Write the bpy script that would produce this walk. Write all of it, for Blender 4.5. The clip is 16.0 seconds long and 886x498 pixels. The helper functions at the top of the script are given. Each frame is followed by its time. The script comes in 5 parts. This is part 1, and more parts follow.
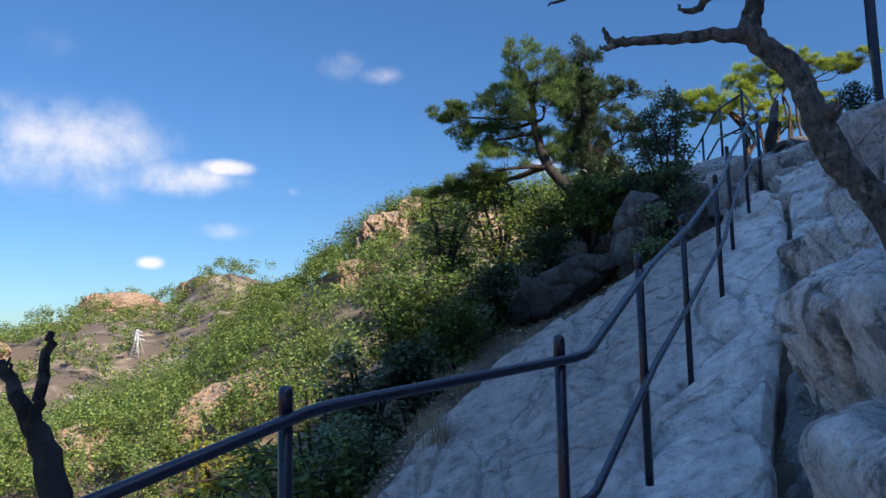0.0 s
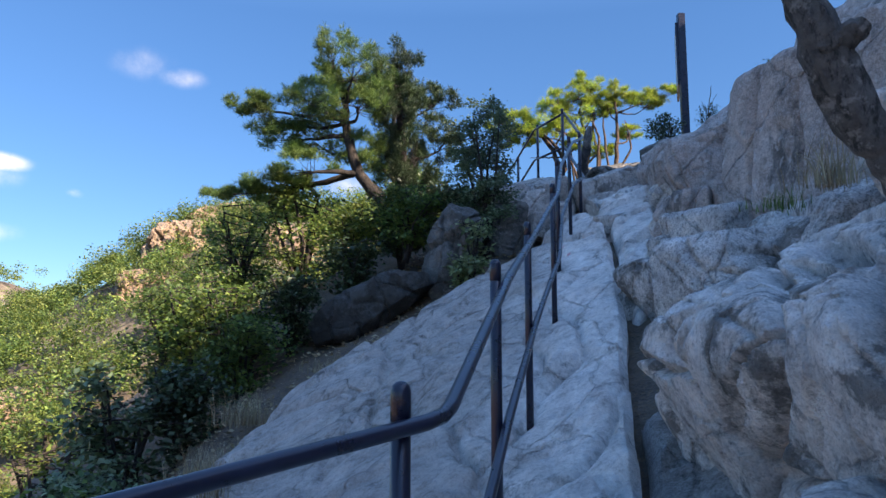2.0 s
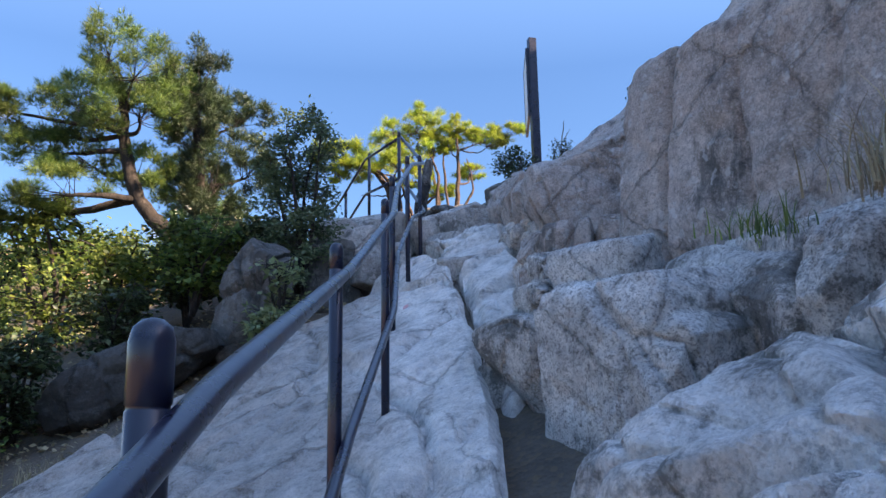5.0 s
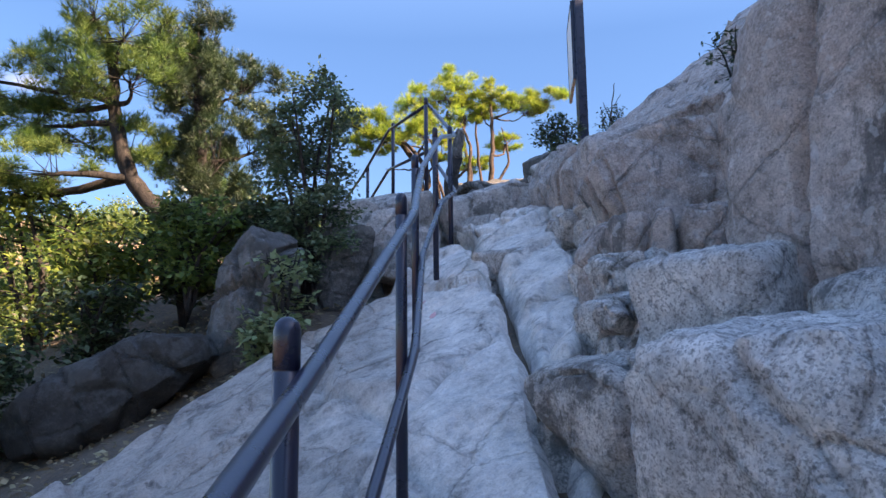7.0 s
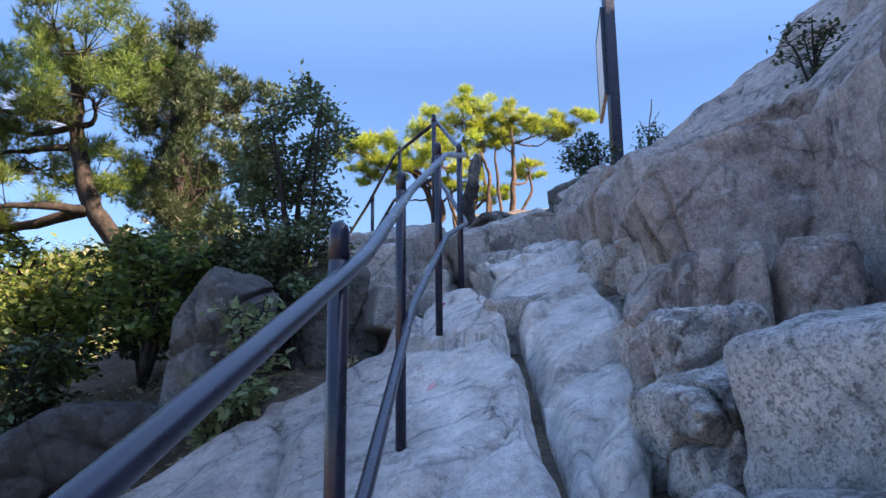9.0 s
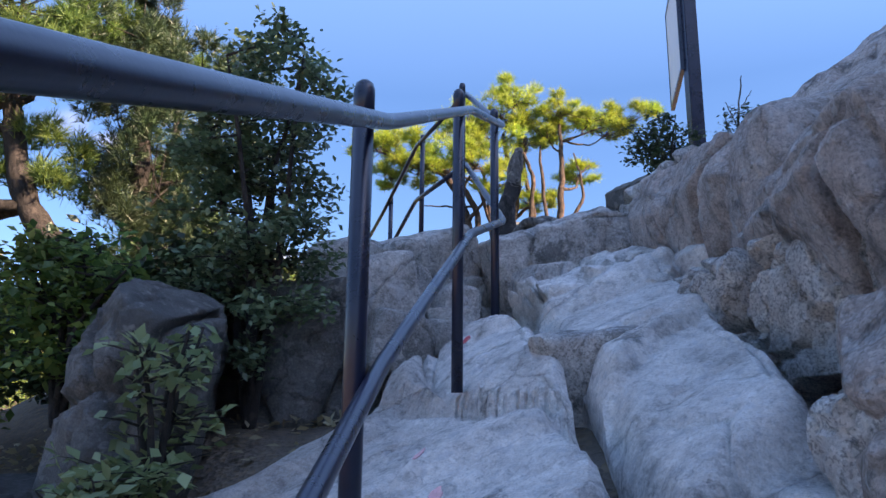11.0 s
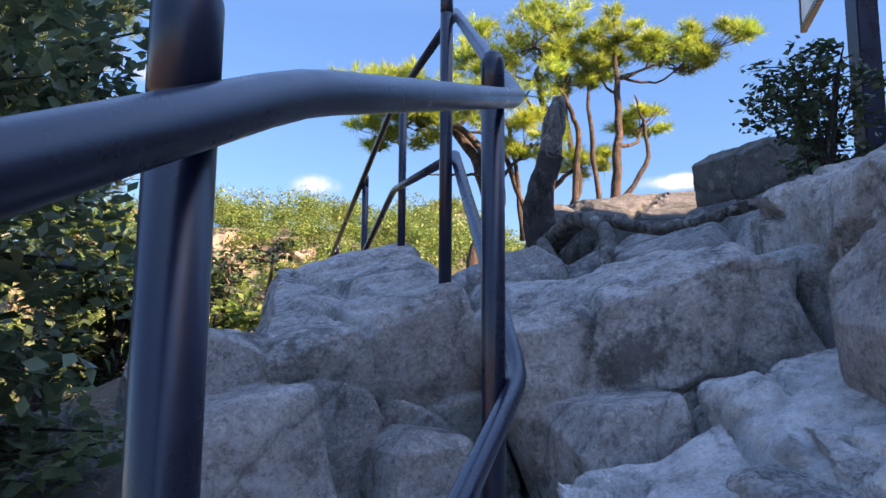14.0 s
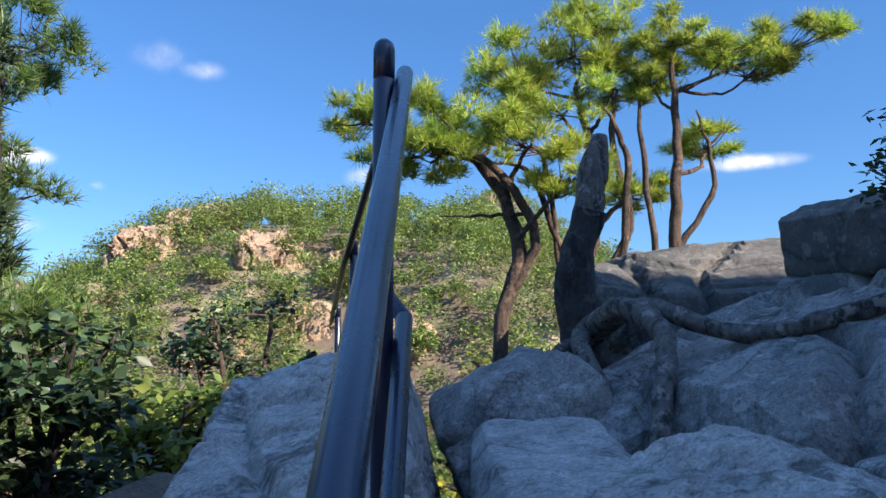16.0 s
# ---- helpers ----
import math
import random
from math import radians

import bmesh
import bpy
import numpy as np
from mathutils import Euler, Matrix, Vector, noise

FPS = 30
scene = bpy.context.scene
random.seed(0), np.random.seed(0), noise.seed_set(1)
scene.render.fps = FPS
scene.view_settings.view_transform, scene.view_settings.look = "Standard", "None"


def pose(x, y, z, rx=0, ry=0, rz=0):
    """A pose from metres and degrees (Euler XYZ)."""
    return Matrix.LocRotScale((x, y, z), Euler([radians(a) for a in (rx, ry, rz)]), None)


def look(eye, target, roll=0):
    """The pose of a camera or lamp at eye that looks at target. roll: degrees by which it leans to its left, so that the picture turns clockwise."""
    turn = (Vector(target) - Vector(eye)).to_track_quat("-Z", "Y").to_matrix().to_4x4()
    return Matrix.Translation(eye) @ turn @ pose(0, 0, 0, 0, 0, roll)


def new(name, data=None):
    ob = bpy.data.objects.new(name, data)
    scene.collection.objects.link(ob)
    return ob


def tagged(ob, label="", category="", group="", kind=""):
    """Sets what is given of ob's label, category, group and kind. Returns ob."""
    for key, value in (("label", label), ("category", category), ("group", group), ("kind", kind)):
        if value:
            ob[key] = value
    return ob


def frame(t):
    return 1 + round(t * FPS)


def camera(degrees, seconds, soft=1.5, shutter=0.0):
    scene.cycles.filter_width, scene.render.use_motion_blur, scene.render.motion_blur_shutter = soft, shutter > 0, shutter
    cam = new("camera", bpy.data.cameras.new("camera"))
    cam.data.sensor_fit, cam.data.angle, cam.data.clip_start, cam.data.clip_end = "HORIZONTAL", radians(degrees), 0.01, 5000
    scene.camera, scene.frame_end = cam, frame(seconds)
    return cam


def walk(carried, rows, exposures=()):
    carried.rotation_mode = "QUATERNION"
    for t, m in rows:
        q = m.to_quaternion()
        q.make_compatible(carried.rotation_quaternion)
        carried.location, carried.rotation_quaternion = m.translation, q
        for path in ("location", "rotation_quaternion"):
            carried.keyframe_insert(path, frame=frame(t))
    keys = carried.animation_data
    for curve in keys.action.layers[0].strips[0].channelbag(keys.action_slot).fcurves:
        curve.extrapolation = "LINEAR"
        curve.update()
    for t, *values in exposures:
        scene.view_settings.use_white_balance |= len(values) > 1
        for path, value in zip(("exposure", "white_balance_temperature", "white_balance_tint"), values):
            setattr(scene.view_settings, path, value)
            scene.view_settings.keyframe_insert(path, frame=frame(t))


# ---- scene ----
cam = camera(60.7, 16.0)
PATH = [
    (0, (0.02, 0.08, 1.547), (-0.486, 2.001, 1.776), -1.2),
    (0.5, (-0.102, 0.342, 1.535), (-0.547, 2.28, 1.747), -1.1),
    (1, (-0.206, 0.653, 1.568), (-0.547, 2.613, 1.776), -0.7),
    (1.5, (-0.214, 0.965, 1.57), (-0.389, 2.944, 1.806), -0.3),
    (2, (-0.206, 1.266, 1.598), (-0.193, 3.247, 1.874), 0.0),
    (2.5, (-0.217, 1.616, 1.617), (-0.028, 3.58, 1.945), 0.1),
    (3, (-0.175, 1.932, 1.618), (0.155, 3.869, 1.994), -0.1),
    (3.5, (-0.084, 2.356, 1.653), (0.334, 4.266, 2.075), -0.2),
    (6, (0.228, 3.823, 2.045), (0.677, 5.736, 2.421), -1.0),
    (6.5, (0.297, 4.132, 2.155), (0.712, 6.059, 2.495), -0.8),
    (7, (0.321, 4.347, 2.262), (0.692, 6.285, 2.589), -0.7),
    (7.5, (0.385, 4.661, 2.295), (0.725, 6.6, 2.646), -0.4),
    (8, (0.486, 4.953, 2.354), (0.814, 6.886, 2.745), -0.4),
    (10.5, (0.869, 6.504, 2.732), (1.097, 8.442, 3.172), 0.1),
    (11, (0.959, 7.0, 2.802), (1.158, 8.934, 3.268), 0.6),
    (11.5, (1.018, 7.316, 3.023), (1.22, 9.254, 3.476), 0.5),
    (12, (1.137, 7.705, 3.159), (1.343, 9.648, 3.585), 0.7),
    (12.5, (1.187, 8.095, 3.289), (1.385, 10.047, 3.674), 0.5),
    (13, (1.279, 8.474, 3.417), (1.461, 10.436, 3.763), 0.1),
    (13.5, (1.351, 8.909, 3.624), (1.495, 10.88, 3.929), 0.2),
    (14, (1.418, 9.223, 3.846), (1.522, 11.201, 4.123), 0.4),
    (14.5, (1.502, 9.505, 4.015), (1.574, 11.486, 4.283), 0.7),
    (15, (1.574, 9.811, 4.182), (1.609, 11.792, 4.45), 0.7),
    (15.5, (1.639, 10.014, 4.362), (1.635, 11.996, 4.633), 0.1),
    (16, (1.691, 10.181, 4.458), (1.653, 12.166, 4.706), -0.2),
]
walk(cam, [(t, look(eye, target, roll)) for t, eye, target, roll in PATH],
     [(0, 1.35, 7100, 15), (1.5, 1.75, 7500, 17), (3.5, 2.25, 8400, 22), (7, 2.5, 9400, 27), (8, 2.55, 9400, 28), (11, 2.42, 8800, 28), (13.5, 2.5, 9000, 30), (15, 2.1, 7900, 23), (16, 1.85, 7000, 15)])

# ---- light ----
SUN_FROM = Vector((0.80, -0.50, 0.66)).normalized()      # from the upper hillside, over the dome
sun_data = bpy.data.lights.new("sun", "SUN")
sun_data.energy, sun_data.angle, sun_data.color = 3.5, radians(0.6), (1.0, 0.92, 0.78)
sun = new("sun", sun_data)
sun.matrix_world = look((60, -30, 60), Vector((60, -30, 60)) - SUN_FROM)

CLOUDS = [  # azimuth to the left of +y, elevation, half width, half height (degrees), strength
    (42.5, 13.2, 10.5, 5.0, 0.62), (34.0, 11.6, 6.0, 1.9, 0.72), (22.0, 20.2, 3.0, 1.6, 0.35), (43.0, 20.0, 3.0, 1.8, 0.25),
    (36.0, 5.6, 1.3, 0.7, 0.9), (26.0, 10.9, 0.9, 0.5, 0.6), (31.0, 8.0, 2.6, 1.0, 0.5), (6.6, 12.4, 2.6, 1.3, 0.62),
    (19.5, 19.5, 2.4, 1.0, 0.45), (31.0, 12.5, 3.0, 0.9, 0.8), (-21.5, 12.6, 4.5, 0.9, 0.8),
]
world = bpy.data.worlds.new("world")
scene.world = world
world.use_nodes = True
wn, wl = world.node_tree.nodes, world.node_tree.links
wn.clear()
w_out, w_bg, w_sky = wn.new("ShaderNodeOutputWorld"), wn.new("ShaderNodeBackground"), wn.new("ShaderNodeTexSky")
w_sky.sky_type, w_sky.sun_disc = "NISHITA", False
w_sky.sun_elevation = math.asin(SUN_FROM.z)
w_sky.sun_rotation = math.atan2(SUN_FROM.x, SUN_FROM.y)
w_sky.altitude, w_sky.air_density, w_sky.dust_density, w_sky.ozone_density = 300, 1.0, 0.3, 3.0
w_bg.inputs["Strength"].default_value = 0.15
w_co, w_noise = wn.new("ShaderNodeTexCoord"), wn.new("ShaderNodeTexNoise")
w_noise.inputs["Scale"].default_value, w_noise.inputs["Detail"].default_value, w_noise.inputs["Roughness"].default_value = 14.0, 7.0, 0.6
wl.new(w_co.outputs["Generated"], w_noise.inputs["Vector"])
total = None
for az, el, ha, he, strength in CLOUDS:
    a, e = radians(az), radians(el)
    mid = Vector((-math.sin(a) * math.cos(e), math.cos(a) * math.cos(e), math.sin(e)))
    side = Vector((-math.cos(a), -math.sin(a), 0))
    up = side.cross(mid).normalized()
    if up.z < 0:
        up = -up
    terms = []
    for axis, half in ((side, ha), (up, he)):
        dot = wn.new("ShaderNodeVectorMath")
        dot.operation = "DOT_PRODUCT"
        dot.inputs[1].default_value = axis / math.tan(radians(half))
        sub = wn.new("ShaderNodeVectorMath")
        sub.operation = "SUBTRACT"
        sub.inputs[1].default_value = mid
        wl.new(w_co.outputs["Generated"], sub.inputs[0])
        wl.new(sub.outputs[0], dot.inputs[0])
        sq = wn.new("ShaderNodeMath")
        sq.operation = "MULTIPLY"
        wl.new(dot.outputs["Value"], sq.inputs[0])
        wl.new(dot.outputs["Value"], sq.inputs[1])
        terms.append(sq)
    add = wn.new("ShaderNodeMath")
    wl.new(terms[0].outputs[0], add.inputs[0])
    wl.new(terms[1].outputs[0], add.inputs[1])
    ramp = wn.new("ShaderNodeMapRange")
    ramp.inputs["From Min"].default_value, ramp.inputs["From Max"].default_value = 0.0, 1.0
    ramp.inputs["To Min"].default_value, ramp.inputs["To Max"].default_value = strength, 0.0
    wl.new(add.outputs[0], ramp.inputs["Value"])
    if total is None:
        total = ramp
    else:
        big = wn.new("ShaderNodeMath")
        big.operation = "MAXIMUM"
        wl.new(total.outputs[0], big.inputs[0])
        wl.new(ramp.outputs[0], big.inputs[1])
        total = big
w_mul = wn.new("ShaderNodeMath")          # the noise eats the blobs' edges
w_mul.operation = "MULTIPLY_ADD"
w_mul.inputs[1].default_value, w_mul.inputs[2].default_value = 2.4, -1.08
wl.new(w_noise.outputs["Fac"], w_mul.inputs[0])
w_sum = wn.new("ShaderNodeMath")
wl.new(w_mul.outputs[0], w_sum.inputs[0])
wl.new(total.outputs[0], w_sum.inputs[1])
w_gate = wn.new("ShaderNodeMath")
w_gate.operation = "MULTIPLY"
wl.new(w_sum.outputs[0], w_gate.inputs[0])
wl.new(total.outputs[0], w_gate.inputs[1])
w_fac = wn.new("ShaderNodeMapRange")
w_fac.interpolation_type = "SMOOTHSTEP"
w_fac.inputs["From Min"].default_value, w_fac.inputs["From Max"].default_value, w_fac.inputs["To Max"].default_value = 0.02, 0.85, 0.88
wl.new(w_gate.outputs[0], w_fac.inputs["Value"])
w_mix = wn.new("ShaderNodeMix")
w_mix.data_type = "RGBA"
w_hs = wn.new("ShaderNodeHueSaturation")
w_hs.inputs["Saturation"].default_value = 1.18
wl.new(w_sky.outputs[0], w_hs.inputs["Color"])
w_sep, w_low = wn.new("ShaderNodeSeparateXYZ"), wn.new("ShaderNodeValToRGB")
wl.new(w_co.outputs["Generated"], w_sep.inputs[0])
wl.new(w_sep.outputs["Z"], w_low.inputs["Fac"])
for k, (at, c) in enumerate([(0.0, (0.155, 0.235, 0.32, 1)), (0.42, (0.25, 0.345, 0.42, 1)), (0.74, (1, 1, 1, 1))]):
    e = w_low.color_ramp.elements[k] if k < 2 else w_low.color_ramp.elements.new(at)
    e.position, e.color = at, c
w_deep = wn.new("ShaderNodeMix")
w_deep.data_type, w_deep.blend_type = "RGBA", "MULTIPLY"
w_deep.inputs["Factor"].default_value = 1.0
wl.new(w_hs.outputs[0], w_deep.inputs["A"])
wl.new(w_low.outputs[0], w_deep.inputs["B"])
w_mix.inputs["B"].default_value = (2.7, 2.8, 3.0, 1)
wl.new(w_fac.outputs[0], w_mix.inputs["Factor"])
wl.new(w_deep.outputs["Result"], w_mix.inputs["A"])
wl.new(w_mix.outputs["Result"], w_bg.inputs["Color"])
wl.new(w_bg.outputs[0], w_out.inputs["Surface"])


# ---- materials ----
def material(name, rough=0.8, metal=0.0):
    m = bpy.data.materials.new(name)
    m.use_nodes = True
    b = m.node_tree.nodes["Principled BSDF"]
    b.inputs["Roughness"].default_value, b.inputs["Metallic"].default_value = rough, metal
    return m, m.node_tree.nodes, m.node_tree.links, b


def tex(n, l, kind, scale, detail=4.0, rough=0.55, vector=None, stretch=None):
    t = n.new("ShaderNodeTex" + kind)
    t.inputs["Scale"].default_value = scale
    if kind == "Noise":
        t.inputs["Detail"].default_value, t.inputs["Roughness"].default_value = detail, rough
    co = vector or n.new("ShaderNodeTexCoord").outputs["Object"]
    if stretch:
        mp = n.new("ShaderNodeMapping")
        mp.inputs["Scale"].default_value = stretch
        l.new(co, mp.inputs["Vector"])
        co = mp.outputs[0]
    l.new(co, t.inputs["Vector"])
    return t


def ramp(n, l, source, stops):
    r = n.new("ShaderNodeValToRGB")
    e = r.color_ramp.elements
    while len(e) < len(stops):
        e.new(0.5)
    for k, (at, c) in enumerate(stops):
        e[k].position, e[k].color = at, (*c, 1) if len(c) == 3 else c
    l.new(source, r.inputs["Fac"])
    return r


def blend(n, l, fac, a, b, mode="MIX"):
    m = n.new("ShaderNodeMix")
    m.data_type, m.blend_type = "RGBA", mode
    for key, v in (("Factor", fac), ("A", a), ("B", b)):
        sock = m.inputs[key] if key == "Factor" else [s for s in m.inputs if s.name == key and s.type == "RGBA"][0]
        if isinstance(v, (int, float)):
            sock.default_value = v
        elif isinstance(v, tuple):
            sock.default_value = (*v, 1)
        else:
            l.new(v, sock)
    return [s for s in m.outputs if s.type == "RGBA"][0]


def bump(n, l, b, heights):
    last = None
    for source, strength, dist in heights:
        k = n.new("ShaderNodeBump")
        k.inputs["Strength"].default_value, k.inputs["Distance"].default_value = strength, dist
        l.new(source, k.inputs["Height"])
        if last:
            l.new(last, k.inputs["Normal"])
        last = k.outputs[0]
    l.new(last, b.inputs["Normal"])


def granite(name, pale, dark, stain, lichen=0.5, streak=False, grain=190.0, speckle=0.35, wear=0.5, coat=None):
    """Weathered granite: patches, grain, crystals, dark lichen and fine cracks."""
    m, n, l, b = material(name, 0.88)
    co = n.new("ShaderNodeNewGeometry").outputs["Position"]
    big = tex(n, l, "Noise", 0.9, 6, 0.62, co)
    mid = tex(n, l, "Noise", 3.2, 8, 0.65, co, (1, 1, 0.35) if streak else None)
    base = ramp(n, l, mid.outputs["Fac"], [(0.32, dark), (0.62, pale)]).outputs[0]
    base = blend(n, l, ramp(n, l, big.outputs["Fac"], [(0.42, (0, 0, 0)), (0.68, (0.75,) * 3)]).outputs[0], base, stain)
    speck = tex(n, l, "Voronoi", grain, vector=co)
    base = blend(n, l, ramp(n, l, speck.outputs["Color"], [(0.28, (speckle,) * 3), (0.40, (0,) * 3)]).outputs[0], base, (0.07, 0.068, 0.072))
    fleck = tex(n, l, "Voronoi", grain * 0.62, vector=co)
    base = blend(n, l, ramp(n, l, fleck.outputs["Color"], [(0.56, (0,) * 3), (0.68, (0.32,) * 3)]).outputs[0], base, tuple(min(0.85, c * 1.35) for c in pale))
    lich = tex(n, l, "Noise", 1.9, 12, 0.76, co, (1, 1, 0.3) if streak else None)
    fac = ramp(n, l, lich.outputs["Fac"], [(0.595 - 0.11 * lichen, (0,) * 3), (0.65 - 0.11 * lichen, (0.75,) * 3)]).outputs[0]
    base = blend(n, l, fac, base, (0.085, 0.09, 0.088))
    spot = tex(n, l, "Noise", 16.0, 3, 0.5, co)
    base = blend(n, l, ramp(n, l, spot.outputs["Fac"], [(0.60, (0,) * 3), (0.64, (0.55,) * 3)]).outputs[0], base, tuple(min(0.58, c * 1.4) for c in pale))
    mottle = tex(n, l, "Noise", 34.0, 6, 0.72, co)
    base = blend(n, l, ramp(n, l, mottle.outputs["Fac"], [(0.36, (min(0.7, speckle * 2.0),) * 3), (0.46, (0,) * 3)]).outputs[0], base, (0.10, 0.10, 0.10))
    streaks = tex(n, l, "Noise", 6.5, 12, 0.78, co)
    base = blend(n, l, wear, base, ramp(n, l, streaks.outputs["Fac"], [(0.36, (0.36,) * 3), (0.46, (0.95,) * 3), (0.62, (1.45,) * 3)]).outputs[0], "MULTIPLY")
    if coat:                                                                  # the stone beside the trodden line keeps its grey-brown skin
        sep, run = n.new("ShaderNodeSeparateXYZ"), n.new("ShaderNodeMath")
        l.new(co, sep.inputs[0])
        run.operation = "MULTIPLY_ADD"                                        # distance across from the trodden line
        run.inputs[1].default_value, run.inputs[2].default_value = -0.228, 0.92
        l.new(sep.outputs["Y"], run.inputs[0])
        across, ragged = n.new("ShaderNodeMath"), n.new("ShaderNodeMath")
        l.new(run.outputs[0], across.inputs[0])
        l.new(sep.outputs["X"], across.inputs[1])
        ragged.operation = "MULTIPLY_ADD"
        ragged.inputs[1].default_value = 1.5
        l.new(tex(n, l, "Noise", 1.1, 9, 0.68, co).outputs["Fac"], ragged.inputs[0])
        l.new(across.outputs[0], ragged.inputs[2])
        skin = ramp(n, l, ragged.outputs[0], [(0.22, (0.85,) * 3), (0.82, (0,) * 3)]).outputs[0]
        base = blend(n, l, skin, base, blend(n, l, 1.0, base, coat, "MULTIPLY"))
    fine = tex(n, l, "Noise", 55, 5, 0.7, co)
    crack = n.new("ShaderNodeTexVoronoi")
    crack.feature = "DISTANCE_TO_EDGE"
    crack.inputs["Scale"].default_value = 1.25
    warp = n.new("ShaderNodeVectorMath")
    warp.operation = "MULTIPLY_ADD"
    warp.inputs[1].default_value = (0.3, 0.3, 0.3)
    l.new(tex(n, l, "Noise", 2.2, 5, 0.6, co).outputs["Color"], warp.inputs[0])
    l.new(co, warp.inputs[2])
    l.new(warp.outputs[0], crack.inputs["Vector"])
    line = ramp(n, l, crack.outputs["Distance"], [(0.0, (0,) * 3), (0.025, (1,) * 3)]).outputs[0]
    base = blend(n, l, 0.5, base, ramp(n, l, crack.outputs["Distance"], [(0.0, (0.3,) * 3), (0.009, (1,) * 3)]).outputs[0], "MULTIPLY")
    hair = n.new("ShaderNodeTexVoronoi")                                      # hairline cracks, broken off where the noise is low
    hair.feature = "DISTANCE_TO_EDGE"
    hair.inputs["Scale"].default_value = 3.4
    lie = n.new("ShaderNodeMapping")
    lie.inputs["Scale"].default_value = (0.6, 1.25, 1.0)
    lie.inputs["Rotation"].default_value = (0.0, 0.0, 0.35)
    l.new(warp.outputs[0], lie.inputs["Vector"])
    l.new(lie.outputs[0], hair.inputs["Vector"])
    hairline = ramp(n, l, hair.outputs["Distance"], [(0.0, (0.35,) * 3), (0.014, (1,) * 3)]).outputs[0]
    base = blend(n, l, ramp(n, l, big.outputs["Fac"], [(0.52, (0,) * 3), (0.66, (0.6,) * 3)]).outputs[0], base, blend(n, l, 1.0, base, hairline, "MULTIPLY"))
    l.new(base, b.inputs["Base Color"])
    bump(n, l, b, [(mid.outputs["Fac"], 0.6, 0.05), (line, 0.8, 0.04), (hairline, 0.2, 0.008), (streaks.outputs["Fac"], 1.0, 0.045), (fine.outputs["Fac"], 0.8, 0.012), (speck.outputs["Distance"], 0.25, 0.004)])
    return m


SLAB = granite("worn_granite", (0.83, 0.785, 0.74), (0.60, 0.56, 0.53), (0.75, 0.685, 0.63), 0.06, False, 240.0, 0.16, 0.7, (0.50, 0.475, 0.46))
GRANITE = granite("grey_granite", (0.64, 0.60, 0.565), (0.33, 0.31, 0.295), (0.50, 0.455, 0.415), 0.55, speckle=0.45, wear=0.8)
WALLROCK = granite("stained_granite", (0.54, 0.47, 0.435), (0.31, 0.265, 0.245), (0.45, 0.355, 0.315), 0.4, True, 170.0, 0.25, 0.75)
# dark lichened stone, its colours lowered further for shade under the trees
DARKROCK = granite("dark_lichen_granite", (0.19, 0.183, 0.172), (0.08, 0.078, 0.074), (0.13, 0.118, 0.105), 0.9)
FARROCK = granite("sunlit_granite", (0.36, 0.235, 0.15), (0.22, 0.14, 0.095), (0.29, 0.215, 0.155), 0.6, True, 14.0)


def soil_material(name, bare):
    m, n, l, b = material(name, 0.95)
    co = n.new("ShaderNodeNewGeometry").outputs["Position"]
    a = tex(n, l, "Noise", 3.0, 8, 0.7, co)
    c = tex(n, l, "Voronoi", 38, vector=co)
    base = ramp(n, l, a.outputs["Fac"], [(0.3, (0.06, 0.05, 0.042)), (0.6, (0.13, 0.102, 0.08)), (0.75, (0.20, 0.155, 0.115))]).outputs[0]
    base = blend(n, l, ramp(n, l, c.outputs["Color"], [(0.55, (0,) * 3), (0.9, (0.6,) * 3)]).outputs[0], base, (0.20, 0.13, 0.075))
    far = tex(n, l, "Noise", 0.09, 6, 0.6, co)
    base = base if not bare else blend(n, l, ramp(n, l, far.outputs["Fac"], [(0.52, (0,) * 3), (0.64, (0.85,) * 3)]).outputs[0], base, (0.33, 0.27, 0.20))
    l.new(base, b.inputs["Base Color"])
    bump(n, l, b, [(a.outputs["Fac"], 0.8, 0.06), (c.outputs["Distance"], 0.6, 0.02)])
    return m


SOIL, HILLSIDE = soil_material("forest_soil", False), soil_material("bare_hillside", True)
PALEROCK = granite("pale_lichened_granite", (0.78, 0.755, 0.73), (0.44, 0.42, 0.405), (0.64, 0.60, 0.565), 0.48, False, 150.0, 0.45, 0.75)
LEDGEROCK = granite("lichen_streaked_granite", (0.84, 0.79, 0.75), (0.58, 0.545, 0.515), (0.80, 0.72, 0.67), 0.55, False, 150.0, 0.18, 0.75)
HEADROCK = granite("summit_granite", (0.58, 0.55, 0.52), (0.33, 0.31, 0.295), (0.48, 0.43, 0.395), 0.42, False, 160.0, 0.25, 0.75)
GREYROCK = granite("blue_grey_granite", (0.40, 0.385, 0.37), (0.20, 0.19, 0.185), (0.32, 0.29, 0.27), 0.55)
# granite of the bank rock, the shade it lies in put into its colour
BANKROCK = granite("shade_toned_granite", (0.040, 0.037, 0.034), (0.020, 0.019, 0.018), (0.034, 0.030, 0.027), 0.9, speckle=0.1)


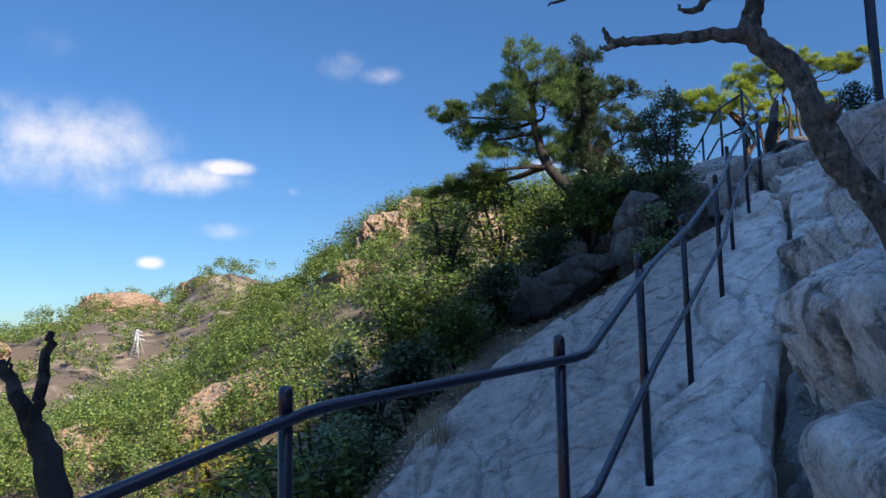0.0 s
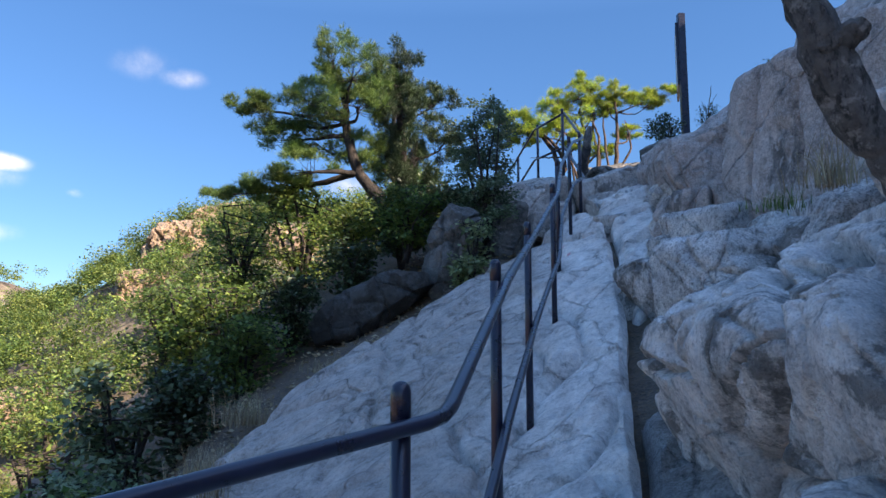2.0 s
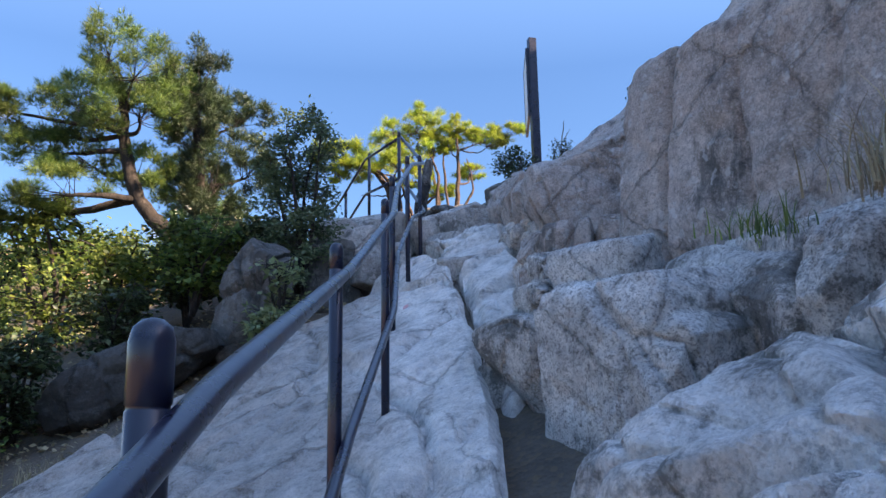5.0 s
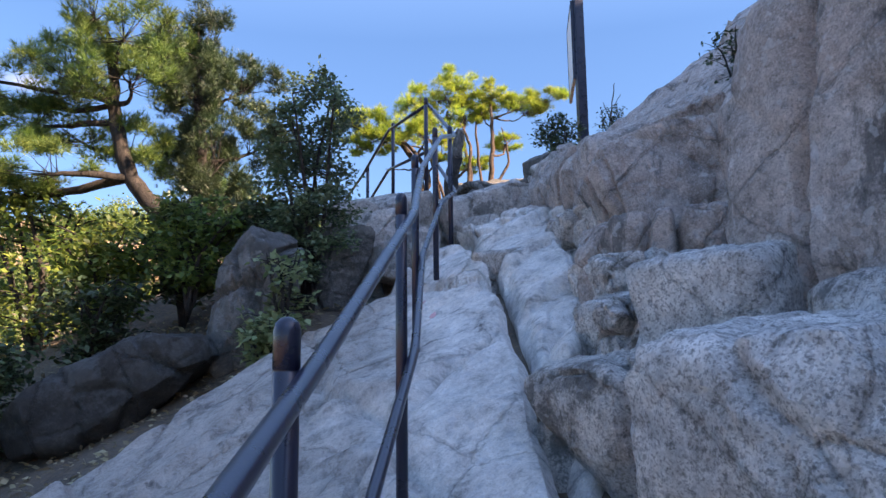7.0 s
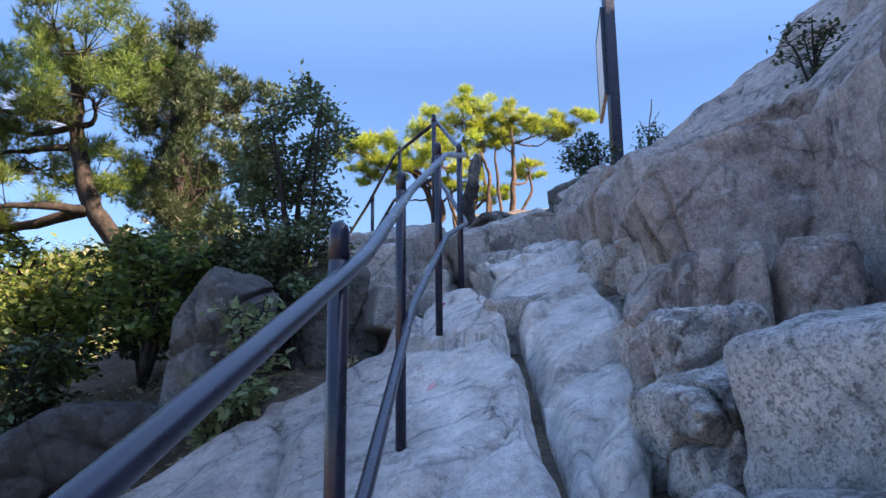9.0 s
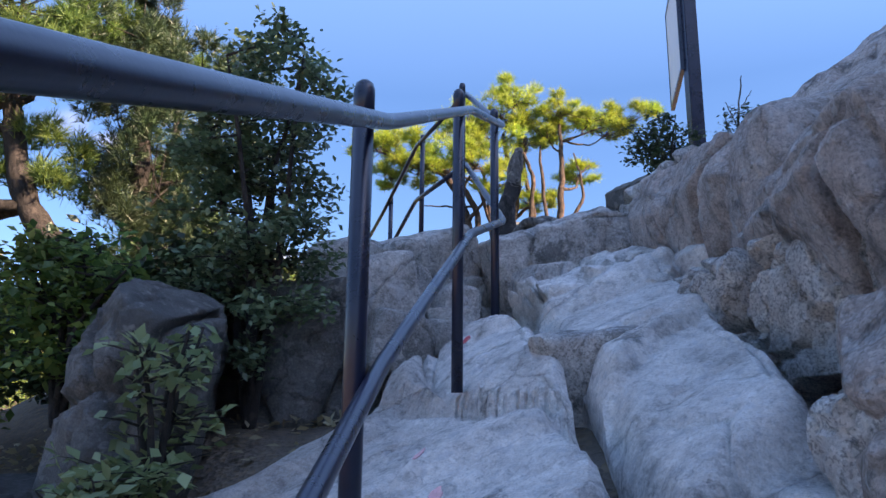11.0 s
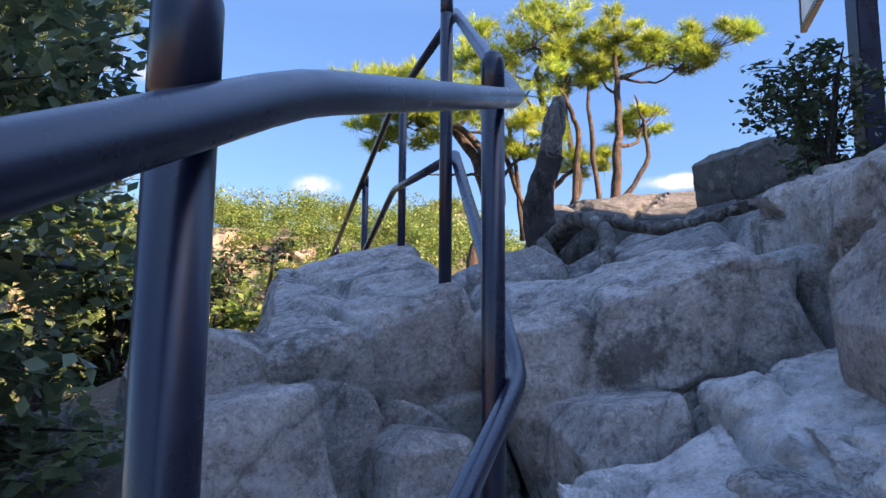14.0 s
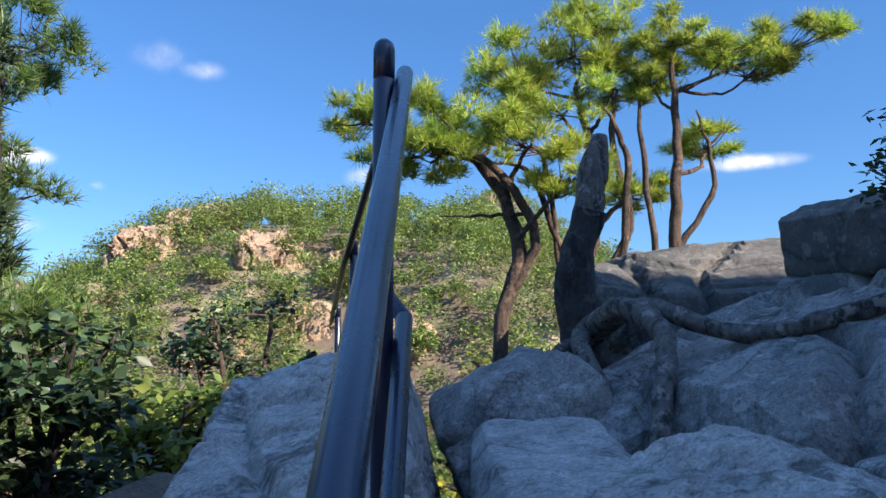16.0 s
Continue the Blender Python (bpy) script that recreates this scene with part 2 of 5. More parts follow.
def paint_material():
    m, n, l, b = material("dark_paint", 0.30)
    b.inputs["Coat Weight"].default_value, b.inputs["Coat Roughness"].default_value = 0.08, 0.2
    a = tex(n, l, "Noise", 9, 6, 0.7)
    s = tex(n, l, "Noise", 160, 3, 0.5)
    l.new(ramp(n, l, a.outputs["Fac"], [(0.35, (0.006, 0.008, 0.022)), (0.7, (0.013, 0.017, 0.042))]).outputs[0], b.inputs["Base Color"])
    l.new(ramp(n, l, a.outputs["Fac"], [(0.3, (0.23,) * 3), (0.7, (0.36,) * 3)]).outputs[0], b.inputs["Roughness"])
    bump(n, l, b, [(s.outputs["Fac"], 0.12, 0.001)])
    return m


PAINT = paint_material()


def bark_material(name, pale, dark, scale=16.0, stretch=(1, 1, 0.3)):
    m, n, l, b = material(name, 0.92)
    v = tex(n, l, "Noise", scale, 8, 0.75, stretch=stretch)
    a = tex(n, l, "Noise", scale * 1.5, 6, 0.7)
    p = tex(n, l, "Noise", scale * 0.6, 5, 0.7)
    base = ramp(n, l, a.outputs["Fac"], [(0.3, dark), (0.7, pale)]).outputs[0]
    base = blend(n, l, ramp(n, l, v.outputs["Fac"], [(0.42, (0.85,) * 3), (0.50, (0,) * 3)]).outputs[0], base, tuple(c * 0.3 for c in dark))
    base = blend(n, l, ramp(n, l, p.outputs["Fac"], [(0.56, (0,) * 3), (0.62, (0.6,) * 3)]).outputs[0], base, tuple(min(0.6, c * 2.0) for c in pale))
    l.new(base, b.inputs["Base Color"])
    bump(n, l, b, [(v.outputs["Fac"], 1.0, 0.03), (a.outputs["Fac"], 0.5, 0.01)])
    return m


BARK = bark_material("pine_bark", (0.046, 0.036, 0.032), (0.024, 0.020, 0.018))
REDBARK = bark_material("red_pine_bark", (0.125, 0.082, 0.062), (0.052, 0.038, 0.032), 22)
DEADWOOD = bark_material("grey_dead_wood", (0.20, 0.18, 0.165), (0.075, 0.066, 0.06), 24, (1, 1, 0.4))
CHARRED = bark_material("black_bark", (0.05, 0.042, 0.04), (0.02, 0.018, 0.018), 18)


def leaf_material(name, a, b_, c, thin=0.45, rough=0.55, clump=1.6):
    """Leaves or needles: each island its own tint, part of the light passing through."""
    m, n, l, b = material(name, rough)
    isl = n.new("ShaderNodeNewGeometry").outputs["Random Per Island"]
    base = ramp(n, l, isl, [(0.0, a), (0.55, b_), (1.0, c)]).outputs[0]
    co = n.new("ShaderNodeNewGeometry").outputs["Position"]
    patch = tex(n, l, "Noise", clump, 3, 0.6, co)
    hs = n.new("ShaderNodeHueSaturation")
    l.new(base, hs.inputs["Color"])
    l.new(ramp(n, l, patch.outputs["Fac"], [(0.3, (0.55,) * 3), (0.7, (1.35,) * 3)]).outputs[0], hs.inputs["Value"])
    l.new(ramp(n, l, patch.outputs["Color"], [(0.35, (0.475,) * 3), (0.65, (0.52,) * 3)]).outputs[0], hs.inputs["Hue"])
    l.new(hs.outputs[0], b.inputs["Base Color"])
    tr = n.new("ShaderNodeBsdfTranslucent")
    l.new(hs.outputs[0], tr.inputs["Color"])
    mix = n.new("ShaderNodeMixShader")
    mix.inputs[0].default_value = thin
    l.new(b.outputs[0], mix.inputs[1])
    l.new(tr.outputs[0], mix.inputs[2])
    l.new(mix.outputs[0], n["Material Output"].inputs["Surface"])
    return m


NEEDLES = leaf_material("pine_needles", (0.05, 0.11, 0.032), (0.11, 0.19, 0.05), (0.22, 0.31, 0.075))
# ridge pine needles, the yellow of the sun on them put into the colour
YELLOW = leaf_material("sunlit_pine_needles", (0.135, 0.24, 0.04), (0.31, 0.415, 0.06), (0.56, 0.585, 0.09), 0.5)
DARKLEAF = leaf_material("dark_evergreen_leaves", (0.020, 0.043, 0.020), (0.038, 0.072, 0.032), (0.075, 0.118, 0.048), 0.22, 0.45)
LEAVES = leaf_material("broad_green_leaves", (0.07, 0.13, 0.035), (0.14, 0.22, 0.05), (0.26, 0.32, 0.07), 0.5)
GOLD = leaf_material("yellowing_leaves", (0.20, 0.24, 0.04), (0.34, 0.34, 0.05), (0.46, 0.38, 0.06), 0.5)
HOLLY = leaf_material("grey_evergreen_leaves", (0.055, 0.10, 0.05), (0.105, 0.165, 0.085), (0.19, 0.26, 0.14), 0.38, 0.4)
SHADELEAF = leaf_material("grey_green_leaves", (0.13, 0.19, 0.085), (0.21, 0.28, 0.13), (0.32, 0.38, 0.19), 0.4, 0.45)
WOODS = leaf_material("woodland", (0.080, 0.145, 0.038), (0.16, 0.24, 0.06), (0.30, 0.35, 0.085), 0.4, 0.55, 0.4)
DRYGRASS = leaf_material("dry_grass", (0.22, 0.17, 0.10), (0.34, 0.28, 0.17), (0.46, 0.40, 0.27), 0.3)


def plain(name, colour, rough=0.6, metal=0.0, vary=0.25, scale=6.0):
    m, n, l, b = material(name, rough, metal)
    a = tex(n, l, "Noise", scale, 6, 0.65)
    l.new(ramp(n, l, a.outputs["Fac"], [(0.3, tuple(c * (1 - vary) for c in colour)), (0.7, tuple(min(1, c * (1 + vary)) for c in colour))]).outputs[0], b.inputs["Base Color"])
    return m


SIGNFACE = plain("sign_sheet", (0.72, 0.70, 0.70), 0.5, vary=0.05)
SIGNRED = plain("sign_red", (0.50, 0.05, 0.06), 0.5, vary=0.1)
STEEL = plain("galvanised_steel", (0.62, 0.63, 0.64), 0.45, 0.6, 0.1)
PINKPAINT = plain("faded_pink_paint", (0.62, 0.33, 0.34), 0.85, vary=0.2, scale=30)


# ---- builders ----
def mesh(name, verts, faces, mat, smooth=True):
    me = bpy.data.meshes.new(name)
    me.from_pydata([tuple(v) for v in verts], [], [tuple(f) for f in faces])
    me.materials.append(mat)
    if smooth:
        me.polygons.foreach_set("use_smooth", [True] * len(me.polygons))
    me.update()
    return me


def thing(name, me, label, category, at=(0, 0, 0), group="", kind=""):
    ob = new(name, me)
    ob.location = at
    return tagged(ob, label, category, group, kind)


def part(name, me, parent, label="", at=(0, 0, 0)):
    ob = new(name, me)
    ob.parent = parent
    ob.location = at
    return tagged(ob, label)


def tube(points, radii, sides=10, wobble=0.0, seed=0, cap=True):
    """Verts and faces of a round bar along points; radii: one for all or one each."""
    pts = [Vector(p) for p in points]
    if isinstance(radii, (int, float)):
        radii = [radii] * len(pts)
    verts, faces = [], []
    ref = Vector((0, 0, 1))
    side = None
    for k, p in enumerate(pts):
        d = (pts[min(k + 1, len(pts) - 1)] - pts[max(k - 1, 0)]).normalized()
        if side is None:
            side = d.cross(ref if abs(d.z) < 0.9 else Vector((1, 0, 0))).normalized()
        side = (side - d * side.dot(d)).normalized()
        up = side.cross(d)
        for j in range(sides):
            a = 2 * math.pi * j / sides
            r = radii[k] * (1 + (wobble * noise.noise(p * 7 + Vector((math.cos(a), math.sin(a), seed)) * 1.6) if wobble else 0))
            verts.append(p + (side * math.cos(a) + up * math.sin(a)) * r)
    for k in range(len(pts) - 1):
        for j in range(sides):
            a, b = k * sides + j, k * sides + (j + 1) % sides
            faces.append((a, a + sides, b + sides, b))
    if cap:
        faces.append(tuple(range(sides)))
        faces.append(tuple(range(len(verts) - 1, len(verts) - 1 - sides, -1)))
    return verts, faces


def spline(points, radii, steps=6, jitter=0.0, seed=0):
    """A smooth run through a few points, with the radii carried along."""
    rng = random.Random(seed)
    p = [Vector(q) for q in points]
    out, rad = [], []
    for k in range(len(p) - 1):
        a, b, c, d = p[max(k - 1, 0)], p[k], p[k + 1], p[min(k + 2, len(p) - 1)]
        for s in range(steps):
            t = s / steps
            q = 0.5 * ((2 * b) + (c - a) * t + (2 * a - 5 * b + 4 * c - d) * t * t + (3 * b - a - 3 * c + d) * t ** 3)
            out.append(q + Vector((rng.uniform(-1, 1), rng.uniform(-1, 1), rng.uniform(-1, 1))) * jitter)
            rad.append(radii[k] + (radii[k + 1] - radii[k]) * t)
    out.append(p[-1])
    rad.append(radii[-1])
    return out, rad


def joined(pieces):
    verts, faces = [], []
    for v, f in pieces:
        o = len(verts)
        verts += v
        faces += [tuple(i + o for i in q) for q in f]
    return verts, faces


def shatter(c, cell, stretch, seed):
    """Fracture of stone round the place c: the offset of its block, and how near a joint runs (1: in it)."""
    k = Vector((c.x * stretch[0], c.y * stretch[1], c.z * stretch[2])) * cell + noise.noise_vector(c * 1.4) * 0.22 + Vector((seed, seed * 2.0, 0))
    d, pts = noise.voronoi(k)
    p0 = pts[0]
    r = Vector((noise.noise(p0 * 5.3), noise.noise(p0 * 6.1 + Vector((9, 2, 4))), noise.noise(p0 * 4.7 + Vector((3, 8, 1)))))
    return r.x * 1.9 + r.dot(k - p0) * 3.6, max(0.0, 1 - (d[1] - d[0]) / 0.085)


def rock(name, at, half, turn=(0, 0, 0), seed=0, box=4.0, rough=0.07, chips=5, n=24, mat=None, label="", category="boulder", group="", chip_depth=0.30, fissure=0.0, cell=1.0, cuts=(), facets=()):
    """A block of stone: a rounded box, split along a few planes, then weathered."""
    rng = random.Random(seed)
    half = Vector(half)
    planes = []
    for _ in range(chips + 3 if box < 9 else max(0, chips - 3)):
        d = [rng.choice((-1, 1)) * rng.uniform(0.35, 1.0) for _ in range(3)]
        d[rng.randrange(3)] *= rng.uniform(0.0, 0.35)
        planes.append((Vector(d).normalized(), 1 - rng.uniform(0.25, 1.0) * chip_depth * (1.0 if box < 9 else 0.55)))
    verts, faces, index = [], [], {}
    small = min(half)
    spin = Euler([radians(a) for a in turn]).to_matrix()
    for ax in range(3):
        for sg in (-1, 1):
            grid = {}
            for i in range(n + 1):
                for j in range(n + 1):
                    u, v = 2 * i / n - 1, 2 * j / n - 1
                    q = [0, 0, 0]
                    q[ax], q[(ax + 1) % 3], q[(ax + 2) % 3] = sg, u, v
                    key = (round(q[0], 5), round(q[1], 5), round(q[2], 5))
                    if key not in index:
                        d = Vector(q)
                        s = (abs(q[0]) ** box + abs(q[1]) ** box + abs(q[2]) ** box) ** (-1 / box)
                        d *= s
                        for pn, pd in planes:
                            support = (abs(pn.x) ** (box / (box - 1)) + abs(pn.y) ** (box / (box - 1)) + abs(pn.z) ** (box / (box - 1))) ** ((box - 1) / box)
                            over = d.dot(pn) - pd * support
                            if over > 0:
                                d -= pn * over * 0.97
                        for pn, pd in facets:
                            over = d.dot(Vector(pn)) - pd
                            if over > 0:
                                d -= Vector(pn) * over * 0.95 / Vector(pn).length_squared
                        w = Vector((d.x * half.x, d.y * half.y, d.z * half.z))
                        out = Vector((d.x / half.x, d.y / half.y, d.z / half.z)).normalized()
                        c = w + Vector((seed * 3.7, seed * 1.9, seed * 0.7))
                        h = noise.fractal(c / max(0.25, small) * 1.1, 0.9, 2.1, 5) * rough * small * 0.5
                        h += noise.fractal(c * 6.0, 0.8, 2.1, 4) * min(0.25, small) * 0.07
                        if fissure:
                            o, j_ = shatter(c, cell, (1.4, 1.1, 0.9), seed)
                            h += fissure * 0.42 * o - fissure * 3.0 * j_ ** 1.1
                            o, j_ = shatter(c, cell * 2.7, (1.0, 1.2, 0.8), seed + 5)
                            h += fissure * 0.14 * o - fissure * 0.7 * j_ ** 1.4
                        if cuts:
                            g = Vector(at) + spin @ w
                            for p_, n_, wide, deep, *reach in cuts:
                                away = (g - Vector(p_)).dot(Vector(n_).normalized()) + noise.noise(g * 2.6) * 0.05
                                ends = smooth(reach[0] * 1.15, reach[0] * 0.75, (g - Vector(p_)).length) if reach else 1.0
                                h -= deep * ends * math.exp(-(away / wide) ** 2)
                        index[key] = len(verts)
                        verts.append(w + out * h)
                    grid[i, j] = index[key]
            for i in range(n):
                for j in range(n):
                    f = (grid[i, j], grid[i + 1, j], grid[i + 1, j + 1], grid[i, j + 1])
                    faces.append(f if sg > 0 else f[::-1])
    me = mesh(name, verts, faces, mat or GRANITE)
    me.set_sharp_from_angle(angle=radians(15))
    ob = thing(name, me, label, category, at, group)
    ob.rotation_euler = [radians(a) for a in turn]
    return ob


def smooth(a, b, x):
    t = min(1.0, max(0.0, (x - a) / (b - a)))
    return t * t * (3 - 2 * t)


def table(x, rows):
    """Straight lines through (x, value) rows."""
    return float(np.interp(x, [r[0] for r in rows], [r[1] for r in rows]))


def slab_height(x, y):
    """The big tilted slab that the rail climbs."""
    g = 0.315 * (y - 5.53) if y > 5.0 else 0.315 * (5.0 - 5.53) + 0.15 * (y - 5.0)
    return 1.215 + 0.44 * (x - 0.32) + g


# ---- ground, near and far ----
NEAR_RIDGE = [(-60, 2), (-30, 2.5), (-14, 4.5), (-8, 7.0), (-3, 8.7), (4, 9.2), (13, 9.6), (16, 9.0), (21, 7.5), (25.6, 5.2), (28, 3.9), (31, 2.2), (36, -1.5), (45, -4), (70, -5)]
FAR_RIDGE = [(-60, 2), (-16, 3), (-8, 8), (-5, 10.4), (-3, 10.9), (0, 9.5), (4, 7), (10, 4), (26, 3.2), (29, 3.9), (31, 4.5), (32.3, 4.8), (34, 3.9), (36, 3.0), (40, 2.6), (42.5, 1.8), (45, 0.8), (55, 0.6), (90, 0.5)]


def ground_height(x, y):
    """Rocky spur underfoot, a valley to the side and ahead, wooded hills beyond."""
    near = slab_height(min(x, 1.7), min(y, 10.5)) - 0.22
    near += 0.45 * max(0.0, min(y, 13.2) - 10.3) * smooth(1.0, 0.2, x)
    near -= 0.35 * smooth(0.9, 1.3, x) * smooth(10.0, 10.6, y) * smooth(14, 12.5, y)
    if y < 0:
        near += 0.04 * y
    left = max(0.0, -2.1 - 0.15 * max(0, y - 8) - x)
    near += 0.44 * left - 0.5 * left - 0.30 * max(0.0, left - 0.6) + 0.10 * max(0, left - 3)
    near -= min(1.1, 0.6 * max(0.0, left - 0.35)) * smooth(11.5, 9.5, y)
    ahead = max(0.0, y - 14.3)
    near -= 0.50 * ahead * (1 if x < 2.4 else max(0.25, 1 - 0.35 * (x - 2.4)))
    dx, dy = x, y - 6.0
    r = math.hypot(dx, dy)
    if r < 9:
        return near
    az = math.degrees(math.atan2(-dx, dy))
    az_l = 70 if az < -70 else az
    e1, e2 = table(az_l, NEAR_RIDGE) - 0.2 - 1.1 * smooth(20, 29, az_l), table(az_l, FAR_RIDGE) - 0.5
    wob = noise.fractal(Vector((x, y, 3.0)) * 0.02, 1.0, 2.0, 4) * min(9.0, r * 0.05)
    ridge1, ridge2 = 95 * math.tan(radians(e1)) + 2, 430 * math.tan(radians(e2)) + 2
    floor = -11.5 + 5.5 * smooth(12, -8, az_l)
    if r < 36:
        far = floor
    elif r < 95:
        far = floor + (ridge1 - floor) * (1 - (1 - (r - 36) / 59) ** 1.6)
    elif r < 160:
        far = ridge1 + (min(ridge1, ridge2) - 14 - ridge1) * smooth(95, 160, r)
    elif r < 430:
        low = min(ridge1, ridge2) - 14
        far = low + (ridge2 - low) * smooth(160, 430, r) ** 0.9
    else:
        far = ridge2 - (r - 430) * 0.12
    k = smooth(8.5, 17, r)
    return near * (1 - k) + (far + wob) * k


def ground():
    rings = [0.0] + [0.45 * 1.052 ** k for k in range(0, 168) if 0.45 * 1.052 ** k < 1800] + [2500.0]
    turns = 300
    verts, faces = [Vector((0, 6, ground_height(0, 6)))], []
    for r in rings[1:]:
        for k in range(turns):
            a = 2 * math.pi * k / turns
            x, y = r * math.sin(a), 6 + r * math.cos(a)
            z = ground_height(x, y)
            z += noise.fractal(Vector((x, y, 0)) * 1.3, 1.0, 2.0, 4) * min(0.06, 0.02 + r * 0.004)
            verts.append(Vector((x, y, z)))
    for k in range(turns):
        faces.append((0, 1 + (k + 1) % turns, 1 + k))
    for i in range(len(rings) - 2):
        for k in range(turns):
            a, b = 1 + i * turns + k, 1 + i * turns + (k + 1) % turns
            faces.append((a, b, b + turns, a + turns))
    me = mesh("ground", verts, faces, SOIL)
    me.materials.append(HILLSIDE)
    me.polygons.foreach_set("material_index", [0 if math.hypot(f.center.x, f.center.y - 6) < 15 else 1 for f in me.polygons])
    return thing("ground", me, "brown forest soil and bare orange hillside", "ground", kind="structure")


ground()

SLAB_LEFT = [(-2.5, -1.7), (2, -2.0), (6, -2.2), (7, -2.1), (8.2, -1.65), (8.9, -0.95), (9.3, -0.40), (9.75, 0.35), (10.0, 0.92), (10.3, 1.10), (10.55, 1.18)]
SLAB_RIGHT = [(-2.5, 0.55), (3.5, 0.50), (4.3, 0.60), (5.2, 0.80), (6.0, 0.98), (7.2, 1.25), (8.4, 1.46), (9.0, 1.58), (9.6, 1.64), (10.1, 1.68), (10.5, 1.62)]
STRIP_RIGHT = [(5.0, 0.92), (5.6, 1.03), (6.4, 1.22), (7.0, 1.40), (7.4, 1.50), (7.9, 1.73), (8.5, 1.95), (9.0, 2.10), (9.6, 2.2), (10.2, 2.35), (11.0, 2.75)]


def sheet_rock(name, left, right, y0, y1, nx, ny, lift, rough, seed, mat, label, ledge=0.0, depth=0.7, crackle=0.05):
    """A slab between two cracks: undulating top, rounded rim, sides that go down into the ground."""
    verts, faces = [], []
    for j in range(ny + 1):
        y = y0 + (y1 - y0) * j / ny
        xl, xr = table(y, left), table(y, right)
        for i in range(nx + 1):
            t = i / nx
            x = xl + (xr - xl) * t
            c = Vector((x, y, seed))
            z = slab_height(x, y) + lift
            z += noise.fractal(c * 0.9, 1.0, 2.0, 5) * rough
            z += noise.fractal(c * 4.5, 0.8, 2.1, 5) * rough * 0.45
            s = (y * 0.93 - x * 0.35) * 1.25 + noise.noise(c * 1.1) * 0.55
            step = s - math.floor(s)
            z += ledge * (smooth(0.0, 0.10, step) - step)                       # low worn steps across the slab
            o, j_ = shatter(c, 0.75, (1.7, 0.7, 1.0), seed)
            z += crackle * (o * 0.4 - j_ ** 1.8 * 1.1)
            o, j_ = shatter(c, 2.4, (1.0, 1.3, 1.0), seed + 3)
            z += crackle * (o * 0.10 - j_ ** 2 * 0.3)
            rim = min((x - xl), (xr - x), (y1 - y) * 1.0)
            rim += noise.noise(c * 3.0) * 0.03
            z -= 0.12 * (1 - smooth(-0.02, 0.08, rim)) ** 1.5
            z -= 0.45 * (1 - smooth(0.0, 1.1, y - y0 + noise.noise(c * 2.0) * 0.2))      # the lower end dips into the ground
            verts.append(Vector((x + noise.noise(c * 2.3) * 0.025, y, z)))
    w = nx + 1
    for j in range(ny):
        for i in range(nx):
            a = j * w + i
            faces.append((a, a + 1, a + w + 1, a + w))
    border = [i for i in range(w)] + [j * w + nx for j in range(1, ny + 1)] + [ny * w + i for i in range(nx - 1, -1, -1)] + [j * w for j in range(ny - 1, 0, -1)]
    down = []
    for k in border:
        down.append(len(verts))
        v = verts[k]
        verts.append(Vector((v.x + noise.noise(v * 3) * 0.05, v.y + noise.noise(v * 3.3) * 0.04, v.z - depth)))
    for k in range(len(border)):
        m_ = (k + 1) % len(border)
        faces.append((border[m_], border[k], down[k], down[m_]))
    me = mesh(name, verts, faces, mat)
    me.set_sharp_from_angle(angle=radians(24))
    return thing(name, me, label, "rock slab")


sheet_rock("granite_step", [(y, x + 0.03) for y, x in SLAB_RIGHT], [(y, x + 0.5) for y, x in SLAB_RIGHT], -1.5, 5.3, 16, 240, -0.12, 0.06, 14.0, GREYROCK, "low broken granite step along the slab's edge", 0.08, crackle=0.10)
STRIP_LEFT = [(y, x + 0.05) for y, x in SLAB_RIGHT if y < 10] + [(10.3, 1.72), (10.73, 1.86), (11.2, 2.0)]
sheet_rock("granite_slab", SLAB_LEFT, SLAB_RIGHT, -2.5, 10.5, 110, 400, -0.02, 0.035, 2.0, SLAB, "broad pale grey granite slab, worn and tilted", 0.05, crackle=0.07)
sheet_rock("granite_strip", STRIP_LEFT, STRIP_RIGHT, 6.1, 11.0, 60, 280, -0.06, 0.045, 9.0, SLAB, "narrow pale granite slab split by cracks", 0.08, crackle=0.075)


# ---- the dome above the path ----
def dome_height(x, y):
    z = 3.72 + 0.98 * (x - 2.7) - 0.012 * max(0, x - 6) ** 2
    z += 0.10 * (y - 9.5) if y > 9.5 else 0.0
    z += 0.6 * max(0.0, x - 5.6)
    cap = 4.85 + 2.2 * max(0.0, 12.2 - y) - 0.5 * max(0, y - 12.6)
    return min(z, cap, 11.5)


def dome():
    verts, faces = [], []
    nx, ny = 130, 260
    for j in range(ny + 1):
        for i in range(nx + 1):
            t = i / nx
            x = 2.85 + 15.5 * t ** 1.8
            y = -8 + 22.5 * j / ny
            c = Vector((x, y, 4.0))
            z = dome_height(x, y) + noise.fractal(c * 0.45, 1.0, 2.0, 5) * 0.14
            o, j_ = shatter(c, 0.5, (1.0, 0.9, 1.0), 2)
            z += 0.14 * o - 0.30 * j_ ** 1.8
            o, j_ = shatter(c, 1.5, (1.0, 0.9, 1.0), 4)
            z += 0.06 * o - 0.06 * j_
            z += noise.fractal(c * 4, 0.8, 2.1, 4) * 0.04
            if i == 0:
                z -= 3.0
            verts.append(Vector((x, y, z)))
    w = nx + 1
    for j in range(ny):
        for i in range(nx):
            a = j * w + i
            faces.append((a, a + 1, a + w + 1, a + w))
    me = mesh("granite_dome", verts, faces, WALLROCK)
    me.set_sharp_from_angle(angle=radians(30))
    thing("granite_dome", me, "bare rounded granite dome stained brown", "rock dome")


dome()

